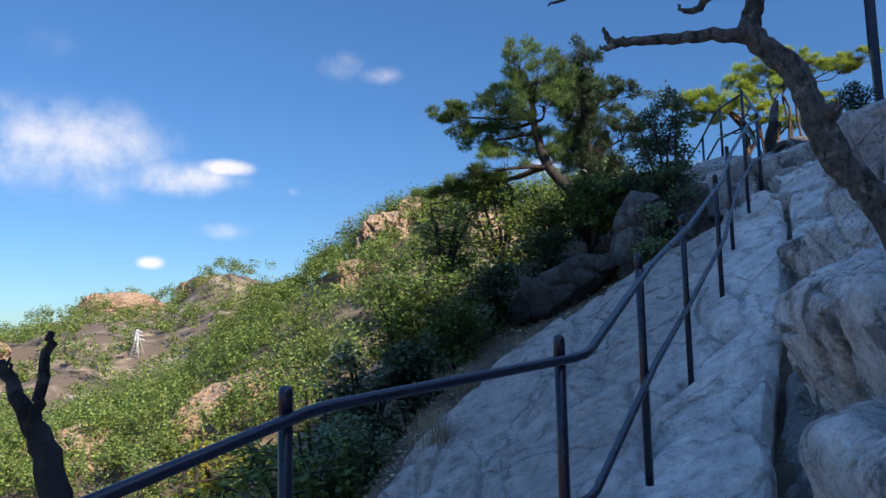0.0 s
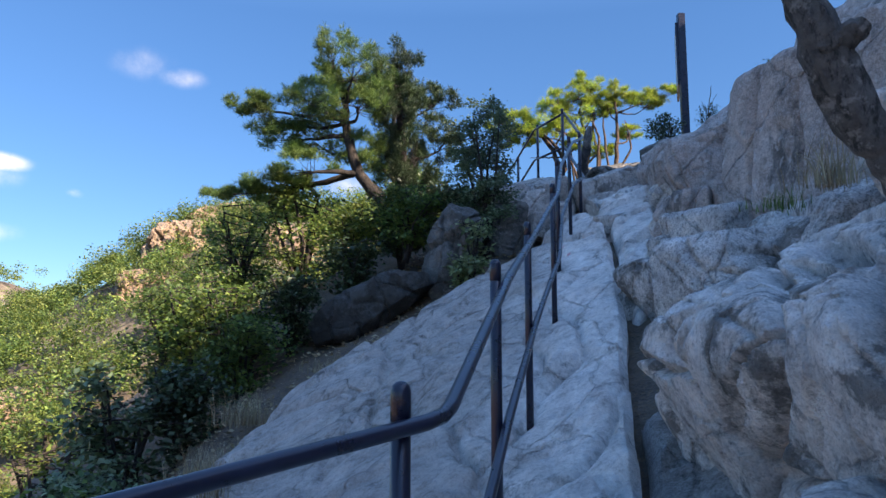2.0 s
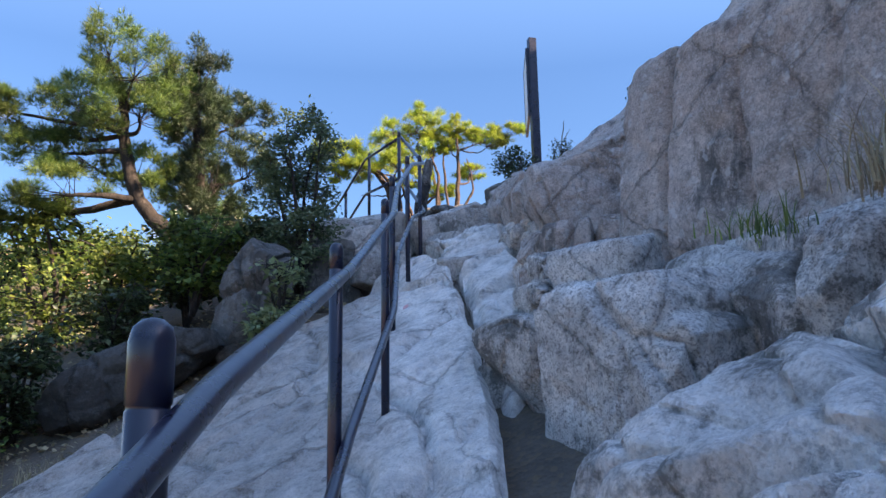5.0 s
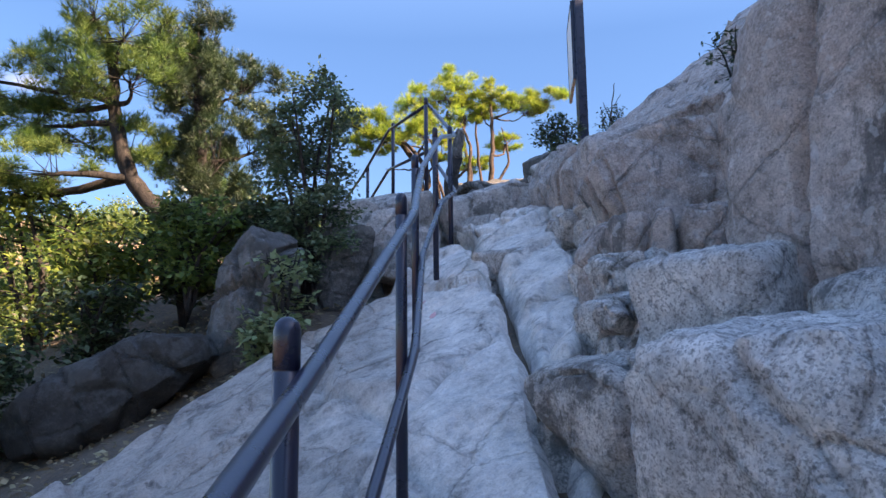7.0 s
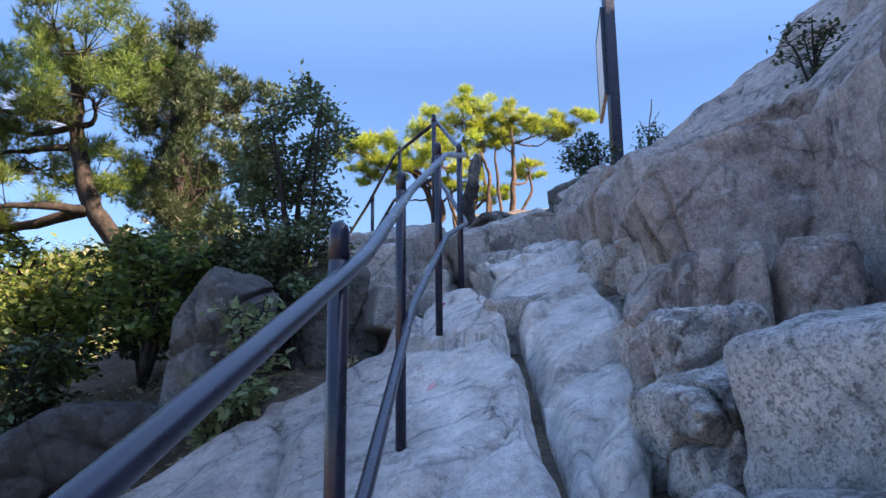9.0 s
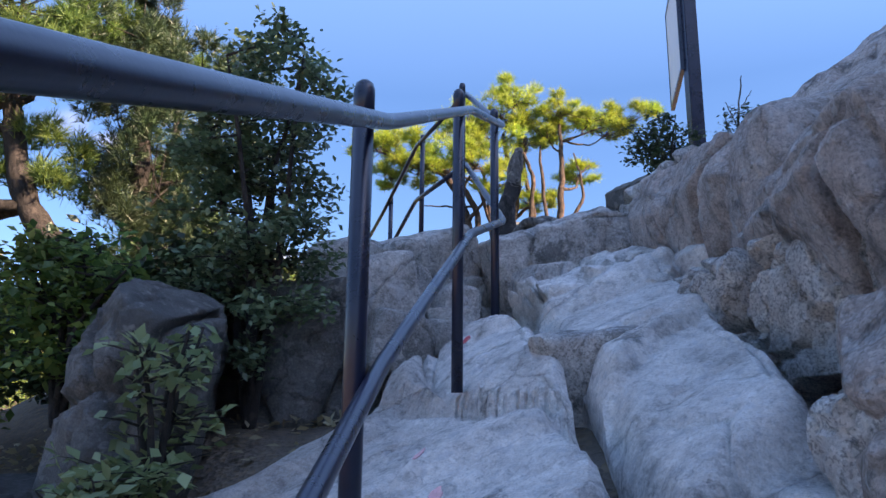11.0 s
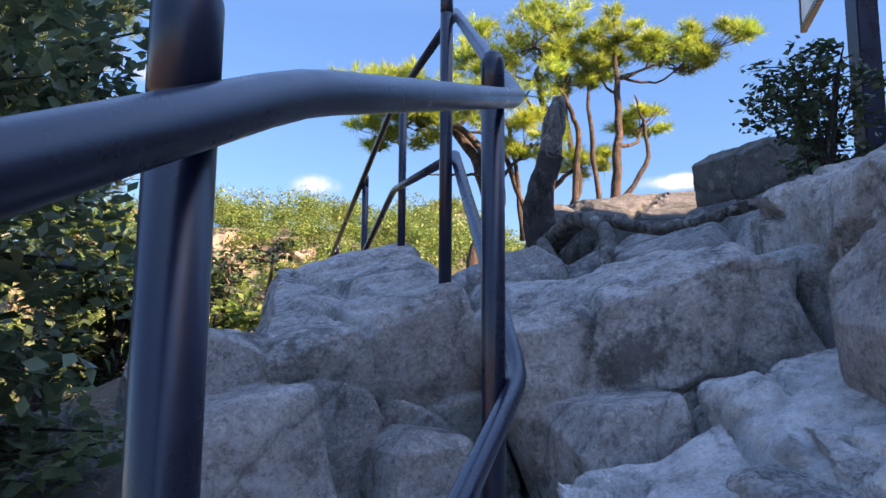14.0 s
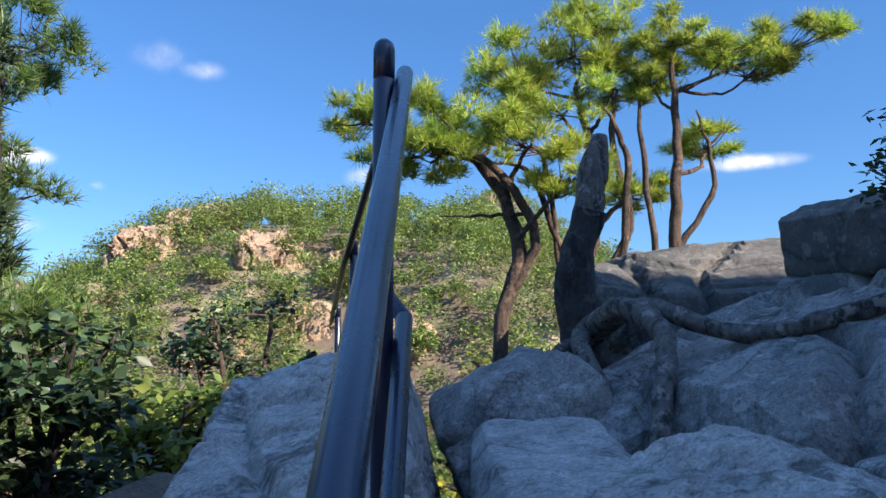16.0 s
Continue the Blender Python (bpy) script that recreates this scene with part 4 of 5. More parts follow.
def leafy(name, base, height, radius, mat, label, count=1500, size=0.06, seed=0, category="shrub", stems=5, cone=False, bottom=0.15, bark=None, group="", flat=0.5, droop=0.15, thick=1.0):
    """A shrub or small broadleaf tree: forked stems, twigs and a ragged crown of leaves."""
    rng = np.random.default_rng(seed)
    pr = random.Random(seed)
    ob = thing(name, None, label, category, base, group)
    stem_tubes, twig_tubes, pts = [], [], []
    for k in range(stems):
        a = 2 * math.pi * (k + pr.random() * 0.7) / stems
        reach = radius * pr.uniform(0.25, 0.8) * (0.35 if cone else 1)
        top = Vector((math.cos(a) * reach, math.sin(a) * reach, height * pr.uniform(0.7, 0.98)))
        mid = Vector((top.x * 0.35, top.y * 0.35, top.z * 0.5)) + Vector((pr.uniform(-1, 1), pr.uniform(-1, 1), 0)) * radius * 0.12
        r0 = max(0.007, height * 0.016 * thick)
        q, w = spline([(0, 0, -0.15), mid, top], [r0 * 1.4, r0, r0 * 0.3], 6, radius * 0.015, seed + k)
        stem_tubes.append(tube(q, w, 6, 0.2, k))
        for _ in range(9):
            s_ = q[pr.randrange(3, len(q))]
            h = s_.z / height
            rr = radius * ((1.08 - 0.95 * h) if cone else (0.55 + 0.5 * math.sin(math.pi * min(1, max(0, h)))))
            b = pr.uniform(0, 2 * math.pi)
            e_ = Vector((s_.x * 0.4 + math.cos(b) * rr * pr.uniform(0.5, 1), s_.y * 0.4 + math.sin(b) * rr * pr.uniform(0.5, 1), min(height * (0.84 + 0.16 * math.sin(b * 3.0)), max(height * bottom, s_.z + radius * pr.uniform(-0.1, 0.35)))))
            twig_tubes.append(tube([s_, s_.lerp(e_, 0.55) + Vector((0, 0, 0.03 * radius)), e_], [r0 * 0.45, r0 * 0.3, r0 * 0.12], 5, cap=False))
            c_ = rng.uniform(0.15, 1.05, (count // (stems * 9), 1))
            line = np.array(s_) * (1 - c_) + np.array(e_) * c_
            pts.append(line + rng.normal(0, radius * 0.085, line.shape))
    for st in stem_tubes:
        part("stem", mesh("stem", *st, bark or BARK), ob)
    tagged(part("twig", mesh("twig", *joined(twig_tubes), bark or BARK), ob), kind="stuff")
    p_ = np.concatenate(pts)
    p_[:, 2] = np.maximum(p_[:, 2], height * bottom * 0.6)
    tagged(part("foliage", np_mesh("foliage", *leaves(p_, size, seed, flat, droop), mat), ob), kind="stuff")
    return ob


def at_ground(x, y, sink=0.05):
    return (x, y, ground_height(x, y) - sink)


# the large pine and the dark trees above the bank
pine("pine_tree", [(-0.94, 12.3, 3.1), (-1.0, 12.3, 3.8), (-1.34, 12.3, 4.19), (-1.57, 12.3, 4.84), (-1.62, 12.3, 5.4), (-1.72, 12.3, 5.95)], [0.11, 0.10, 0.085, 0.065, 0.045, 0.012],
     [(-1.75, 5.98, 0.30, 0.18), (-1.45, 5.74, 0.42, 0.22), (-2.05, 5.58, 0.38, 0.15), (-3.05, 5.30, 0.30, 0.08), (-2.70, 5.20, 0.45, 0.14), (-1.95, 5.35, 0.48, 0.18), (-1.40, 5.35, 0.40, 0.22),
      (-2.45, 4.90, 0.42, 0.14), (-1.95, 4.78, 0.50, 0.17), (-2.75, 4.12, 0.60, 0.08), (-3.25, 4.02, 0.42, 0.06), (-2.15, 4.28, 0.42, 0.11), (-1.45, 4.62, 0.36, 0.16), (-1.25, 5.75, 0.32, 0.18)],
     0.45, NEEDLES, BARK, "green red-pine with a crooked trunk and layered boughs", 560, 3, 0.10)
pine("conifer_tree", [(-0.72, 12.6, 3.1), (-0.74, 12.6, 4.2), (-0.80, 12.6, 5.2), (-0.92, 12.6, 6.2)], [0.09, 0.075, 0.05, 0.012],
     [(-0.93, 6.12, 0.24, 0.26), (-0.75, 5.78, 0.34, 0.22), (-0.95, 5.55, 0.30, 0.22), (-0.35, 5.45, 0.40, 0.15), (-0.75, 5.25, 0.36, 0.26), (-0.85, 4.85, 0.34, 0.28), (-0.55, 4.60, 0.34, 0.28), (-0.85, 4.35, 0.36, 0.28), (-0.55, 4.05, 0.36, 0.22), (-0.15, 4.85, 0.26, 0.18)],
     0.3, DARKLEAF, BARK, "dark dense evergreen beside the pine", 900, 5, 0.085)
pine("conifer_tree", [(-0.95, 14.4, 3.0), (-0.95, 14.4, 4.4), (-1.0, 14.4, 5.6), (-1.0, 14.4, 6.35)], [0.09, 0.075, 0.05, 0.012],
     [(-0.85, 6.25, 0.28, 0.16), (-1.2, 6.2, 0.34, 0.16), (-1.0, 5.4, 0.30, 0.14), (-1.2, 5.0, 0.34, 0.14), (-0.9, 4.7, 0.4, 0.2), (-0.55, 4.35, 0.36, 0.2)],
     0.3, NEEDLES, BARK, "green pine standing behind the others", 520, 6, 0.10)
leafy("holly_tree", (0.42, 10.85, 2.85), 2.2, 0.50, HOLLY, "dark small-leaved evergreen tree with a pointed top", 11000, 0.046, 7, "tree", 6, False, 0.1, thick=0.5)
leafy("green_shrub", (-0.62, 11.2, 2.95), 0.95, 0.5, NEEDLES, "bushy green shrub above the boulder", 2600, 0.07, 8, stems=6)
leafy("green_shrub", (-1.45, 11.6, 2.7), 0.95, 0.6, LEAVES, "bright green leafy shrub on the bank", 2600, 0.075, 9, stems=6)
leafy("broadleaf_shrub", (0.22, 9.98, 2.45), 0.85, 0.26, SHADELEAF, "sparse broad-leaved shrub at the slab's edge", 300, 0.075, 10, stems=5, bottom=0.25)
leafy("low_shrub", (0.12, 9.72, 2.3), 0.42, 0.26, SHADELEAF, "low green-leaved shrub beside the slab", 800, 0.07, 11, stems=6)
leafy("holly_tree", (-0.35, 13.9, 3.2), 1.5, 0.55, DARKLEAF, "dark broad-leaved tree behind the rocks", 3200, 0.085, 12, "tree", 5)
leafy("green_shrub", (-0.15, 14.9, 3.0), 1.3, 0.5, LEAVES, "sunlit leafy shrub behind the rocks", 2400, 0.09, 13, stems=6)

leafy("dark_shrub", (-0.72, 11.6, 2.85), 1.1, 0.55, DARKLEAF, "dark dense shrub under the trees", 2600, 0.075, 14, stems=6)
leafy("dark_shrub", (0.05, 11.2, 2.95), 0.9, 0.42, DARKLEAF, "dark dense shrub behind the boulder", 2000, 0.07, 15, stems=6)
leafy("dark_shrub", (-1.3, 11.0, 2.3), 0.8, 0.5, DARKLEAF, "dark dense shrub on the bank", 2000, 0.07, 16, stems=6)

# shrubs down the bank
BANK = "shrubs on the bank"
for k, (x, y, h, r, m_, lab, cnt, sz) in enumerate([
        (-3.4, 7.2, 1.2, 0.8, NEEDLES, "green shrub on the shaded bank", 3000, 0.09), (-3.2, 8.6, 1.2, 0.7, HOLLY, "dark shrub on the shaded bank", 2600, 0.09),
        (-3.6, 11.2, 1.6, 0.9, NEEDLES, "dark bushy tree on the bank", 4200, 0.07), (-3.2, 10.6, 1.5, 0.7, LEAVES, "sunlit green shrub on the bank", 2400, 0.08),
        (-5.2, 8.8, 2.3, 0.9, GOLD, "yellowing leafy shrub in the sun", 2600, 0.09), (-4.4, 9.8, 1.8, 0.8, LEAVES, "sunlit green shrub on the bank", 2400, 0.08),
        (-2.3, 12.8, 1.9, 0.8, LEAVES, "bright green leafy shrub on the bank", 2600, 0.08), (-3.4, 13.5, 1.9, 0.9, NEEDLES, "bushy green tree on the bank", 4500, 0.07),
        (-5.5, 6.6, 1.9, 0.9, LEAVES, "sunlit green shrub on the bank", 2400, 0.09), (-4.6, 5.2, 1.4, 0.9, LEAVES, "green shrub beside the shaded bank", 2400, 0.09)]):
    leafy("bank_shrub", at_ground(x, y), h + (0.5 if y < 10 else 0.0), r, m_, lab, cnt, sz, 20 + k, group=BANK, stems=6)

for k, (x, y, h, r, m_, lab) in enumerate([(-2.75, 8.9, 1.0, 0.55, DARKLEAF, "dark evergreen shrub on the shaded bank"), (-2.35, 9.7, 1.1, 0.55, NEEDLES, "bushy green shrub on the shaded bank"), (-2.0, 10.5, 1.0, 0.5, DARKLEAF, "dark evergreen shrub on the shaded bank"),
                                             (-2.7, 10.2, 1.5, 0.6, LEAVES, "leafy green shrub on the bank"), (-2.95, 7.6, 0.9, 0.55, HOLLY, "low grey-green shrub at the slab's edge")]):
    leafy("bank_shrub", at_ground(x, y), h, r, m_, lab, 3000, 0.065, 130 + k, group=BANK, stems=6)

leafy("green_shrub", (2.05, 17.2, min(ground_height(2.05, 17.2), 3.49)), max(0.9, 4.34 - ground_height(2.05, 17.2)), 0.6, GOLD, "bright yellow-green shrub behind the rocks", 2600, 0.075, 70, stems=6)
leafy("green_shrub", (0.39, 17.2, min(ground_height(0.39, 17.2), 3.80)), max(0.9, 4.65 - ground_height(0.39, 17.2)), 0.6, LEAVES, "bright green shrub behind the slab", 2600, 0.075, 71, stems=6)

# pines on the ridge
RIDGE = "pines on the ridge"
pine("ridge_pine", [(1.96, 15.5, 3.6), (1.98, 15.5, 4.5), (2.12, 15.5, 5.1), (1.96, 15.5, 5.6), (1.65, 15.5, 5.95)], [0.06, 0.055, 0.05, 0.042, 0.025],
     [(0.95, 6.2, 0.24, 0.09), (1.28, 6.1, 0.3, 0.11), (1.62, 6.05, 0.34, 0.13), (1.15, 5.75, 0.2, 0.07), (1.95, 6.15, 0.34, 0.12), (2.2, 5.85, 0.3, 0.1), (1.5, 5.8, 0.28, 0.09), (2.45, 5.6, 0.25, 0.08)],
     0.4, YELLOW, REDBARK, "leaning red-barked pine with yellow-green needles", 460, 31, 0.10, RIDGE,
     extra=[([(2.05, 15.5, 4.8), (2.24, 15.45, 5.2), (1.98, 15.4, 5.66), (1.62, 15.4, 5.86)], [0.04, 0.036, 0.03, 0.014]), ([(2.22, 15.45, 5.37), (1.86, 15.45, 5.35), (1.57, 15.45, 5.35)], [0.016, 0.012, 0.004]), ([(2.49, 15.5, 4.9), (2.22, 15.5, 5.65), (1.90, 15.5, 5.74)], [0.026, 0.02, 0.008])])
pine("ridge_pine", [(2.6, 15.8, 4.2), (2.65, 15.8, 5.0), (2.75, 15.8, 5.6), (2.6, 15.8, 6.4)], [0.06, 0.05, 0.045, 0.02],
     [(2.1, 6.45, 0.34, 0.13), (2.55, 6.7, 0.40, 0.13), (2.4, 6.25, 0.34, 0.12), (2.9, 6.45, 0.30, 0.11), (3.0, 5.6, 0.26, 0.07), (2.75, 6.9, 0.25, 0.1)],
     0.35, YELLOW, REDBARK, "thin red-barked pine with yellow-green needles", 460, 32, 0.10, RIDGE, extra=[([(2.81, 15.5, 4.7), (2.91, 15.5, 5.69), (2.84, 15.5, 5.98), (2.76, 15.5, 6.15)], [0.03, 0.026, 0.02, 0.01]), ([(3.11, 15.5, 4.8), (3.03, 15.5, 5.69), (3.01, 15.5, 6.19)], [0.026, 0.022, 0.012]), ([(2.42, 15.5, 4.8), (2.31, 15.5, 5.78), (2.12, 15.5, 5.83)], [0.024, 0.018, 0.008]), ([(2.65, 15.8, 4.8), (2.95, 15.7, 5.3), (2.85, 15.7, 5.95), (2.9, 15.7, 6.35)], [0.035, 0.03, 0.024, 0.012])])
pine("ridge_pine", [(3.22, 15.6, 4.4), (3.25, 15.6, 5.2), (3.30, 15.6, 5.9), (3.28, 15.6, 6.6)], [0.05, 0.045, 0.035, 0.015],
     [(3.3, 6.72, 0.28, 0.09), (3.65, 6.62, 0.32, 0.07), (4.0, 6.58, 0.3, 0.06), (4.3, 6.70, 0.28, 0.06), (3.6, 5.98, 0.24, 0.05), (3.15, 6.45, 0.24, 0.08)],
     0.3, YELLOW, REDBARK, "thin pine with flat yellow-green boughs", 460, 33, 0.10, RIDGE, extra=[([(3.26, 15.6, 5.1), (3.55, 15.6, 5.6), (3.45, 15.6, 6.15)], [0.028, 0.02, 0.008]), ([(3.5, 15.6, 5.85), (3.65, 15.6, 6.0)], [0.014, 0.006])])
leafy("leaning_tree", (0.02, 15.9, 2.9), 2.0, 0.55, DARKLEAF, "small tree with a reddish trunk and dark leaves", 1800, 0.07, 34, "tree", 3, bark=REDBARK, bottom=0.4)


# the broken stump and its roots
def drape(points, lift):
    """Points let down on to whatever lies under them."""
    bpy.context.view_layer.update()
    graph = bpy.context.evaluated_depsgraph_get()
    out = []
    for q in points:
        hit, place, *_ = scene.ray_cast(graph, Vector((q[0], q[1], q[2] + 0.6)), Vector((0, 0, -1)), distance=1.6)
        out.append(Vector((q[0], q[1], place.z + lift)) if hit else Vector(q))
    return out


def stump():
    base = Vector((2.28, 13.8, 4.35))
    ob = thing("pine_stump", None, "broken black-barked pine stump gripping the rock with roots", "stump", base)
    pts, rad = spline([Vector(p) - base for p in [(2.3, 13.8, 4.35), (2.26, 13.8, 4.62), (2.27, 13.8, 4.85), (2.33, 13.8, 5.1)]], [0.13, 0.10, 0.085, 0.075], 6, 0.006, 1)
    part("trunk", mesh("trunk", *tube(pts, rad, 14, 0.3, 2), CHARRED), ob)
    pts, rad = spline([Vector(p) - base for p in [(2.33, 13.8, 5.06), (2.35, 13.8, 5.25), (2.39, 13.8, 5.46)]], [0.073, 0.066, 0.045], 5, 0.004, 2)
    part("broken_top", mesh("broken_top", *tube(pts, rad, 12, 0.35, 5), DEADWOOD), ob, "pale bare broken wood")
    for k, (run, w) in enumerate([
            ([(2.28, 13.7, 4.5), (2.38, 13.35, 4.60), (2.46, 13.05, 4.48), (2.36, 12.75, 4.22), (2.28, 12.6, 3.95)], [0.06, 0.046, 0.042, 0.036, 0.024]),
            ([(2.32, 13.7, 4.5), (2.45, 13.3, 4.60), (2.75, 12.95, 4.72), (3.15, 12.75, 4.85), (3.6, 12.55, 4.95), (4.0, 12.4, 5.0)], [0.05, 0.038, 0.034, 0.036, 0.032, 0.02]),
            ([(2.25, 13.7, 4.45), (2.1, 13.5, 4.40), (1.98, 13.35, 4.25), (2.02, 13.2, 4.12)], [0.045, 0.03, 0.022, 0.012]),
            ([(2.3, 13.75, 4.5), (2.2, 13.4, 4.45), (2.25, 13.1, 4.25), (2.2, 12.9, 4.05)], [0.05, 0.04, 0.03, 0.02])]):
        if k == 1:
            run = run[:2] + drape(run[2:], 0.03)
        pts, rad = spline([Vector(q) - base for q in run], w, 8, 0.006, 40 + k)
        part("root", mesh("root", *tube(pts, rad, 9, 0.3, k), DEADWOOD), ob, "bare grey root")


stump()


# dead trees at the foot of the path
def dead_tree(name, runs, label, mat):
    base = Vector(runs[0][0][0])
    ob = thing(name, None, label, "dead tree", base)
    for k, (run, w) in enumerate(runs):
        pts, rad = spline([Vector(p) - base for p in run], w, 7, 0.006, 60 + k)
        n_ = "trunk" if k == 0 else "branch"
        part(n_, mesh(n_, *tube(pts, rad, 12, 0.3, k), mat), ob)


dead_tree("dead_tree", [
    ([(1.05, 2.95, 1.4), (0.79, 2.79, 1.91), (0.69, 2.79, 2.065), (0.605, 2.79, 2.245), (0.545, 2.79, 2.43), (0.425, 2.79, 2.56), (0.45, 2.79, 2.68), (0.53, 2.7, 3.0)], [0.06, 0.052, 0.048, 0.045, 0.041, 0.04, 0.03, 0.022]),
    ([(0.43, 2.79, 2.555), (0.296, 2.79, 2.575), (0.145, 2.79, 2.581), (-0.04, 2.79, 2.59), (-0.07, 2.79, 2.65)], [0.034, 0.024, 0.02, 0.014, 0.005]),
    ([(0.46, 2.77, 2.72), (0.34, 2.79, 2.74), (0.236, 2.79, 2.67), (0.19, 2.79, 2.70)], [0.028, 0.018, 0.011, 0.004]),
    ([(0.49, 2.74, 2.84), (0.12, 2.79, 2.86), (-0.12, 2.79, 2.80), (-0.27, 2.79, 2.76)], [0.026, 0.018, 0.011, 0.004]),
    ([(0.0, 2.79, 2.588), (-0.06, 2.80, 2.575), (-0.085, 2.80, 2.585)], [0.016, 0.010, 0.003]),
    ([(0.60, 2.79, 2.22), (0.645, 2.75, 2.25), (0.66, 2.74, 2.265)], [0.032, 0.028, 0.022])],
    "bare grey dead pine leaning over the path", DEADWOOD)
dead_tree("dead_branch", [
    ([(-1.10, 1.42, -0.35), (-1.16, 1.46, 0.9), (-1.235, 1.5, 1.215), (-1.32, 1.5, 1.39), (-1.40, 1.5, 1.51)], [0.04, 0.036, 0.032, 0.022, 0.012]),
    ([(-1.30, 1.5, 1.37), (-1.285, 1.5, 1.46), (-1.262, 1.5, 1.575)], [0.016, 0.012, 0.008]),
    ([(-1.36, 1.5, 1.45), (-1.372, 1.5, 1.52)], [0.008, 0.003])], "charred black dead branch beside the rail", CHARRED)


# ---- the sign above the rocks ----
def box(name, half, mat, bevel=0.004):
    bm = bmesh.new()
    bmesh.ops.create_cube(bm, size=1)
    for v in bm.verts:
        v.co = Vector((v.co.x * 2 * half[0], v.co.y * 2 * half[1], v.co.z * 2 * half[2]))
    bmesh.ops.bevel(bm, geom=bm.edges[:], offset=bevel, segments=2, affect="EDGES")
    me = bpy.data.meshes.new(name)
    bm.to_mesh(me)
    bm.free()
    me.materials.append(mat)
    return me


sign = thing("trail_sign", None, "tall dark sign post with a pale board, seen from the side", "sign", (3.63, 12.6, 4.7))
part("post", box("post", (0.055, 0.05, 1.12), PAINT, 0.006), sign, at=(0, 0, 1.12))
board = part("board", box("board", (0.012, 0.42, 0.48), SIGNFACE), sign, "pale printed board", (0.06, 0.44, 1.6))
board.rotation_euler = (0, 0, radians(-17))
for dz in (-0.49, 0.49):
    part("board_frame", box("board_frame", (0.018, 0.435, 0.02), PAINT, 0.003), board, at=(0.0, 0, dz))
for dy in (-0.42, 0.42):
    part("board_frame", box("board_frame", (0.018, 0.015, 0.48), PAINT, 0.003), board, at=(0.0, dy, 0))
leafy("sign_shrub", (3.26, 12.4, 4.62), 0.58, 0.34, DARKLEAF, "dark shrub at the foot of the sign", 2200, 0.042, 71, stems=6)
leafy("sign_shrub", (3.95, 12.5, 4.95), 0.45, 0.25, DARKLEAF, "thin shrub behind the sign", 420, 0.034, 72, stems=5)
dead_tree("bare_sapling", [([(4.05, 12.6, 4.9), (4.0, 12.6, 5.3), (4.06, 12.6, 5.75)], [0.014, 0.010, 0.004]), ([(4.0, 12.6, 5.25), (3.9, 12.6, 5.5)], [0.007, 0.003]), ([(4.03, 12.6, 5.45), (4.14, 12.6, 5.62)], [0.006, 0.003])], "thin bare dead sapling behind the sign", DEADWOOD)
leafy("dome_shrub", (3.75, 9.6, 4.55), 0.5, 0.3, DARKLEAF, "sparse shrub in a crack of the dome", 260, 0.05, 73, stems=5)

# ---- far things ----
def woods(name, count, r0, r1, az0, az1, crown, leaf_n, seed, mat, leaf):
    """Many tree crowns over the hills, each a ragged umbrella of leaf clumps."""
    rng = np.random.default_rng(seed)
    pts = []
    made = 0
    while made < count:
        az, r = radians(rng.uniform(az0, az1)), math.sqrt(rng.uniform(r0 * r0, r1 * r1))
        x, y = -r * math.sin(az), 6 + r * math.cos(az)
        if noise.fractal(Vector((x, y, 0)) * (3.2 / max(20.0, r * 0.8)), 1.0, 2.0, 3) > 0.27:
            made += 0.3
            continue
        made += 1
        z = ground_height(x, y)
        s = crown * rng.uniform(0.6, 1.25)
        d = rng.normal(0, 1, (leaf_n, 3))
        d /= np.linalg.norm(d, axis=1, keepdims=True)
        d *= rng.uniform(0.45, 1.0, (leaf_n, 1)) ** 0.5
        lob = 0.72 + 0.4 * np.sin(d[:, :1] * 5 + made) * np.sin(d[:, 1:2] * 5 + r)
        pts.append(d * lob * [s * 0.54, s * 0.54, s * 0.38] + [x, y, z + s * rng.uniform(0.45, 1.0)])
    v, f = leaves(np.concatenate(pts), leaf, seed, 0.5)
    thing(name, np_mesh(name, v, f, mat), "wooded hillside of mixed pines and broadleaf trees", "woods", kind="stuff")


woods("hill_woods", 640, 16, 48, -4, 66, 2.4, 460, 81, WOODS, 0.17)
woods("hill_woods", 1900, 48, 102, -25, 62, 3.2, 250, 82, WOODS, 0.27)
woods("hill_woods", 420, 13, 48, -10, 55, 1.9, 380, 83, LEAVES, 0.16)
woods("hill_woods", 2600, 150, 440, -25, 60, 6.5, 80, 84, WOODS, 0.95)
for k, (az, r, sx, sy, sz, tilt, up) in enumerate([(33, 60, 7, 3.2, 2.6, -24, 0), (20.5, 78, 4.5, 3, 3, -10, 1), (23, 72, 3, 2, 2.5, 0, 0.5), (17, 84, 6, 3, 2.6, -6, 1), (25, 50, 3, 2, 2, -12, 0), (44, 62, 6, 4, 3.5, -16, 0), (12, 70, 4, 2.5, 3, 0, 0), (6, 66, 3.5, 2, 3, 0, 0),
                                             (9, 60, 3, 2, 2.6, 0, 0), (15, 58, 3.4, 2, 2, 0, 0), (2, 56, 3.5, 2, 3.2, 0, 0), (32, 410, 26, 18, 13, 0, -2), (38, 420, 30, 16, 9, 0, 0), (-3.5, 405, 22, 16, 20, 0, -4), (48, 300, 20, 14, 9, 0, 0)]):
    a = radians(az)
    x, y = -r * math.sin(a), 6 + r * math.cos(a)
    rock("far_outcrop", (x, y, ground_height(x, y) + up - 0.3 * sz), (sx * 0.75, sy, sz), (0, tilt, az), 90 + k, 4, 0.16, 10, 26, FARROCK, "bare orange granite outcrop on the wooded hill", "outcrop", "far outcrops", fissure=0.1 * sz, cell=0.25 if r < 100 else 0.06)


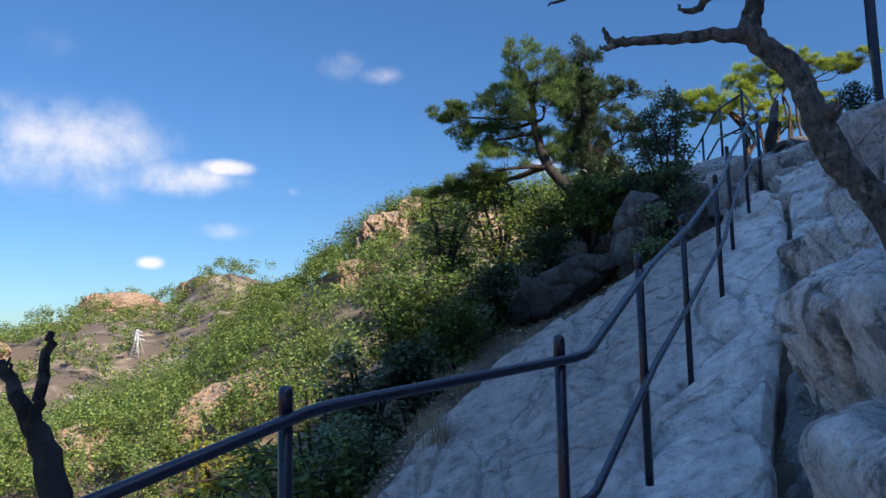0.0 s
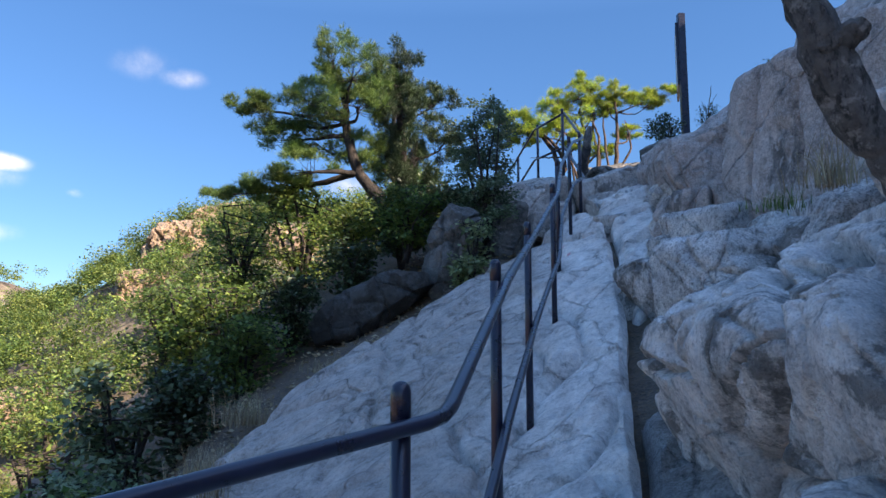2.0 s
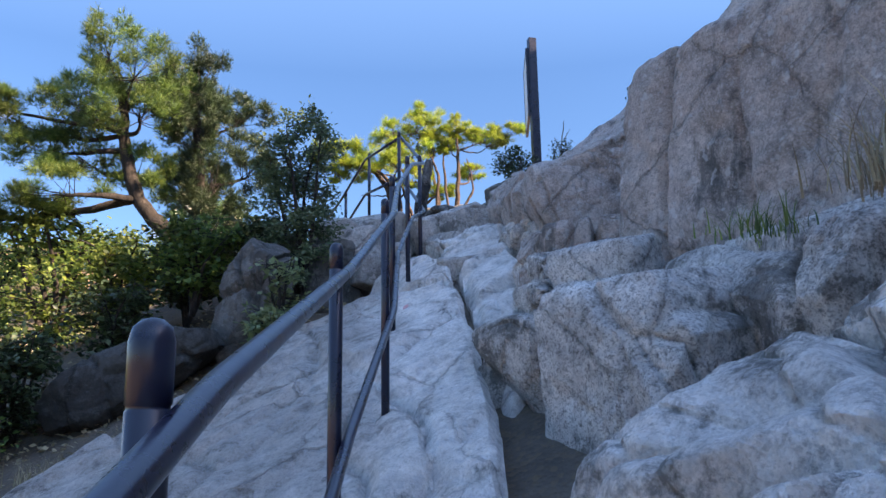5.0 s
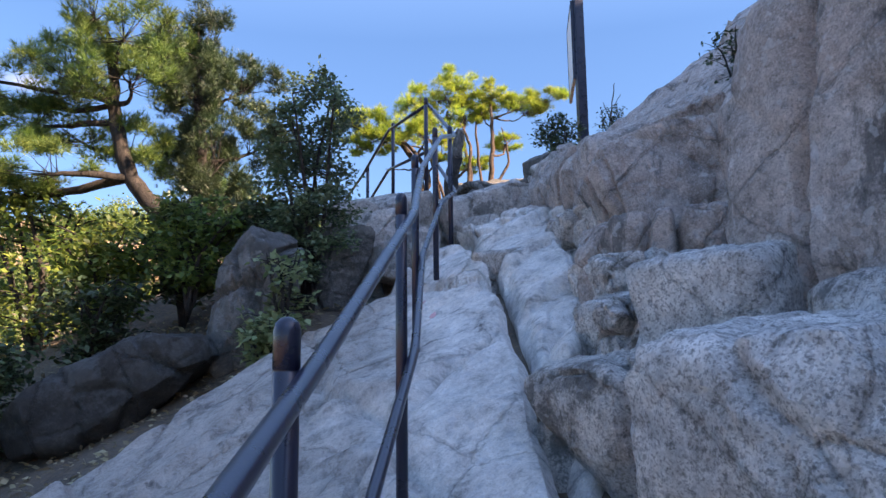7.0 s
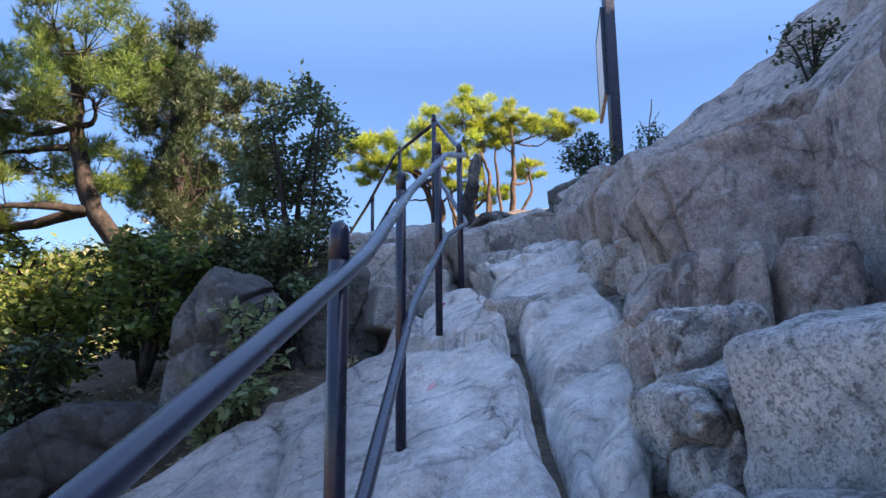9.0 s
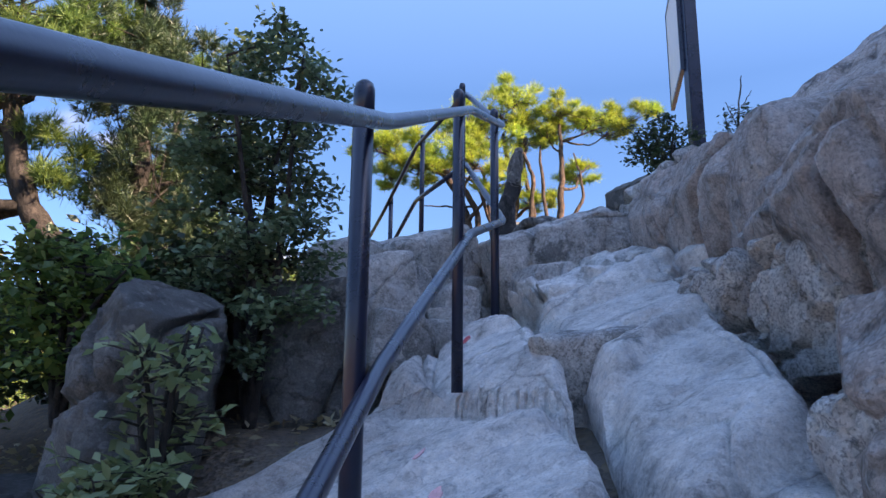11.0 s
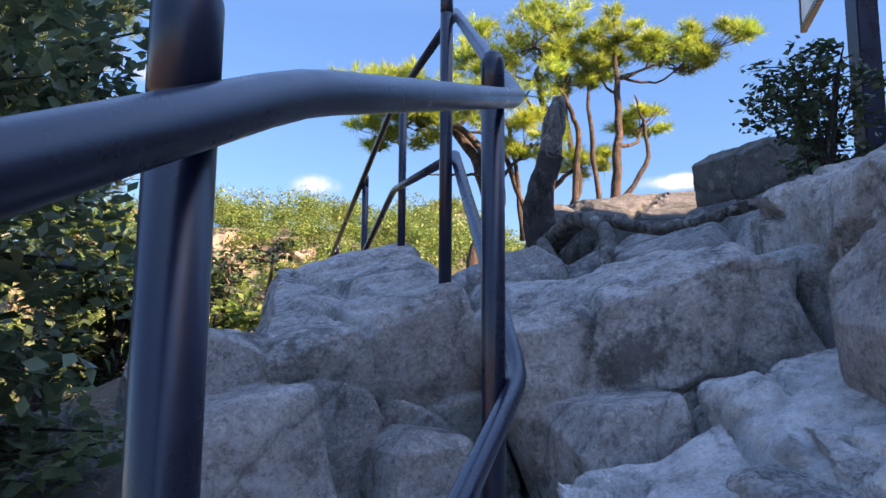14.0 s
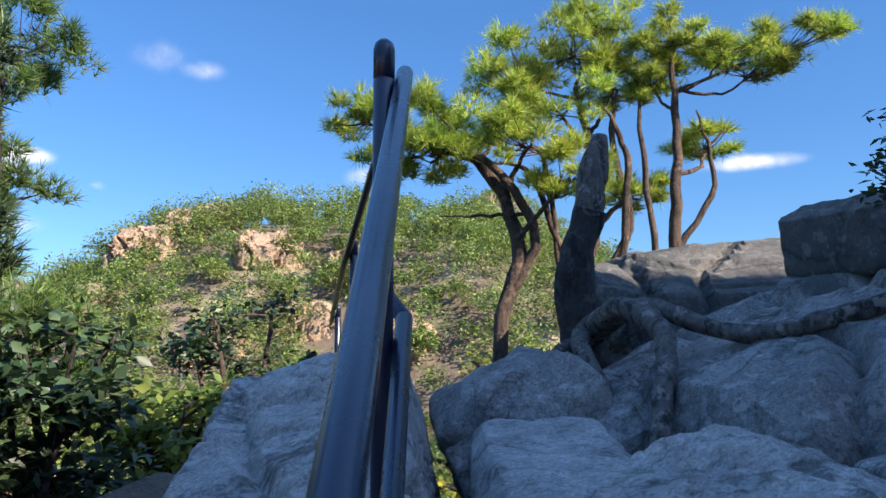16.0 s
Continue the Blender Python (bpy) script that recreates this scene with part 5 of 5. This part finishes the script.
def pylon():
    a = radians(37.5)
    r = max([q for q in range(110, 335, 5) if ground_height(-q * math.sin(a), 6 + q * math.cos(a)) < 1.5 - q * math.tan(radians(0.9))] or [330])
    x, y = -r * math.sin(a), 6 + r * math.cos(a)
    z = ground_height(x, y) - 0.3
    h = 1.5 + r * math.tan(radians(0.95)) - z                                 # it stands just clear of the woods
    ob = thing("pylon", None, "pale steel lattice power pylon on the far slope", "pylon", (x, y, z))
    for sx in (-1, 1):
        for sy in (-1, 1):
            part("leg", mesh("leg", *tube([(sx * 1.6, sy * 1.6, 0), (sx * 0.6, sy * 0.6, h * 0.55), (sx * 0.25, sy * 0.25, h)], [0.22, 0.18, 0.14], 5), STEEL), ob)
    for k, (hz, w) in enumerate([(0.62, 2.6), (0.76, 2.2), (0.9, 1.7)]):
        part("arm", mesh("arm", *tube([(-w, 0, h * hz), (0, 0, h * hz + 0.4), (w, 0, h * hz)], 0.16, 5), STEEL), ob)
    for k in range(8):
        z0, z1 = h * k / 9, h * (k + 1) / 9
        w0, w1 = 1.6 - 1.3 * k / 9, 1.6 - 1.3 * (k + 1) / 9
        part("brace", mesh("brace", *tube([(-w0, -w0, z0), (w1, -w1, z1)] if k % 2 else [(w0, -w0, z0), (-w1, -w1, z1)], 0.1, 4), STEEL), ob)


pylon()


# ---- grass and small things ----
def grass(name, at, count, height, spread, seed, label, mat):
    rng = random.Random(seed)
    verts, faces = [], []
    for _ in range(count):
        a = rng.uniform(0, 2 * math.pi)
        b0 = Vector((rng.gauss(0, spread * 0.4), rng.gauss(0, spread * 0.4), -0.03))
        d = Vector((math.cos(a), math.sin(a), 0))
        h, lean = height * rng.uniform(0.5, 1.2), rng.uniform(0.2, 1.1)
        s = Vector((-d.y, d.x, 0)) * rng.uniform(0.002, 0.0042)
        o = len(verts)
        for k in range(5):
            t = k / 4
            p = b0 + Vector((0, 0, h * (t - 0.45 * lean * t * t))) + d * h * lean * 0.75 * t * t
            verts += [p - s * (1 - t * 0.85), p + s * (1 - t * 0.85)]
            if k:
                faces.append((o + 2 * k - 2, o + 2 * k - 1, o + 2 * k + 1, o + 2 * k))
    thing(name, mesh(name, verts, faces, mat), label, "grass", at)


grass("dry_grass", (-1.72, 6.6, slab_height(-1.72, 6.6) - 0.02), 220, 0.34, 0.30, 1, "clump of dry pale grass on the slab", DRYGRASS)
grass("dry_grass", (-1.95, 8.3, slab_height(-1.95, 8.3) - 0.10), 220, 0.36, 0.34, 2, "clump of dry pale grass at the slab's edge", DRYGRASS)
grass("dry_grass", (1.45, 3.75, 2.2), 90, 0.30, 0.16, 3, "clump of dry pale grass in a crack", DRYGRASS)
grass("dry_grass", (1.72, 4.9, 2.45), 150, 0.30, 0.18, 4, "clump of dry grass on the ledge", DRYGRASS)
grass("green_grass", (1.75, 5.5, 2.45), 110, 0.13, 0.2, 5, "tuft of green grass on the ledge", NEEDLES)
grass("dry_grass", (-2.0, 7.4, slab_height(-2.0, 7.4) - 0.12), 240, 0.34, 0.34, 7, "clump of dry pale grass at the slab's edge", DRYGRASS)
grass("dry_grass", (-1.2, 8.85, slab_height(-1.2, 8.85) - 0.14), 160, 0.24, 0.34, 8, "thin dry grass on the soil bank", DRYGRASS)
leafy("fern_plant", (1.80, 11.02, 3.20), 0.20, 0.12, LEAVES, "small green plant growing beside a stone", 120, 0.045, 9, "plant", 4)
leafy("fern_plant", (1.90, 10.95, 3.26), 0.14, 0.09, LEAVES, "small green plant growing beside a stone", 80, 0.04, 10, "plant", 4)
grass("dry_grass", (2.28, 11.0, 3.55), 70, 0.22, 0.08, 6, "small tuft of dry grass between stones", DRYGRASS)


def litter(name, count, seed, label):
    """Fallen leaves and bits of twig over the soil bank."""
    rng = np.random.default_rng(seed)
    pts = []
    while len(pts) < count:
        x, y = rng.uniform(-3.2, 1.0), rng.uniform(6.0, 12.0)
        if x > table(y, SLAB_LEFT) - 0.02 and y < 10.5:
            continue
        pts.append((x, y, ground_height(x, y) + 0.02 + rng.uniform(0, 0.02)))
    thing(name, np_mesh(name, *leaves(pts, 0.06, seed, 0.25), DRYGRASS), label, "leaf litter", kind="stuff")


litter("leaf_litter", 2600, 5, "dry fallen leaves and twigs on dark soil")


# faded paint marks on the slab
def paint_mark(x, y, length, width, turn, seed, mat, label):
    """A worn dab of paint: a ragged film draped over the stone."""
    rng = random.Random(seed)
    ring = []
    for k in range(14):
        a = 2 * math.pi * k / 14
        r = rng.uniform(0.7, 1.15)
        u, v = math.cos(a) * length * r, math.sin(a) * width * r
        ring.append((x + u * math.cos(turn) - v * math.sin(turn), y + u * math.sin(turn) + v * math.cos(turn), slab_height(x, y)))
    top = drape([(u, v, w - 0.45) for u, v, w in ring + [(x, y, slab_height(x, y))]], 0.004)
    verts = top + [v - Vector((0, 0, 0.006)) for v in top[:14]]
    faces = [(14, k, (k + 1) % 14) for k in range(14)] + [(k, 15 + k, 15 + (k + 1) % 14, (k + 1) % 14) for k in range(14)]
    thing("paint_mark", mesh("paint_mark", verts, faces, mat, False), label, "paint mark")


paint_mark(1.16, 9.09, 0.025, 0.016, 0.5, 1, PINKPAINT, "faded pink dab of paint on the granite slab")
paint_mark(1.13, 9.29, 0.03, 0.010, 0.9, 2, PINKPAINT, "thin faded pink paint streak on the slab")
paint_mark(1.40, 10.28, 0.032, 0.010, 0.6, 3, SIGNRED, "short red paint stroke on the granite slab")
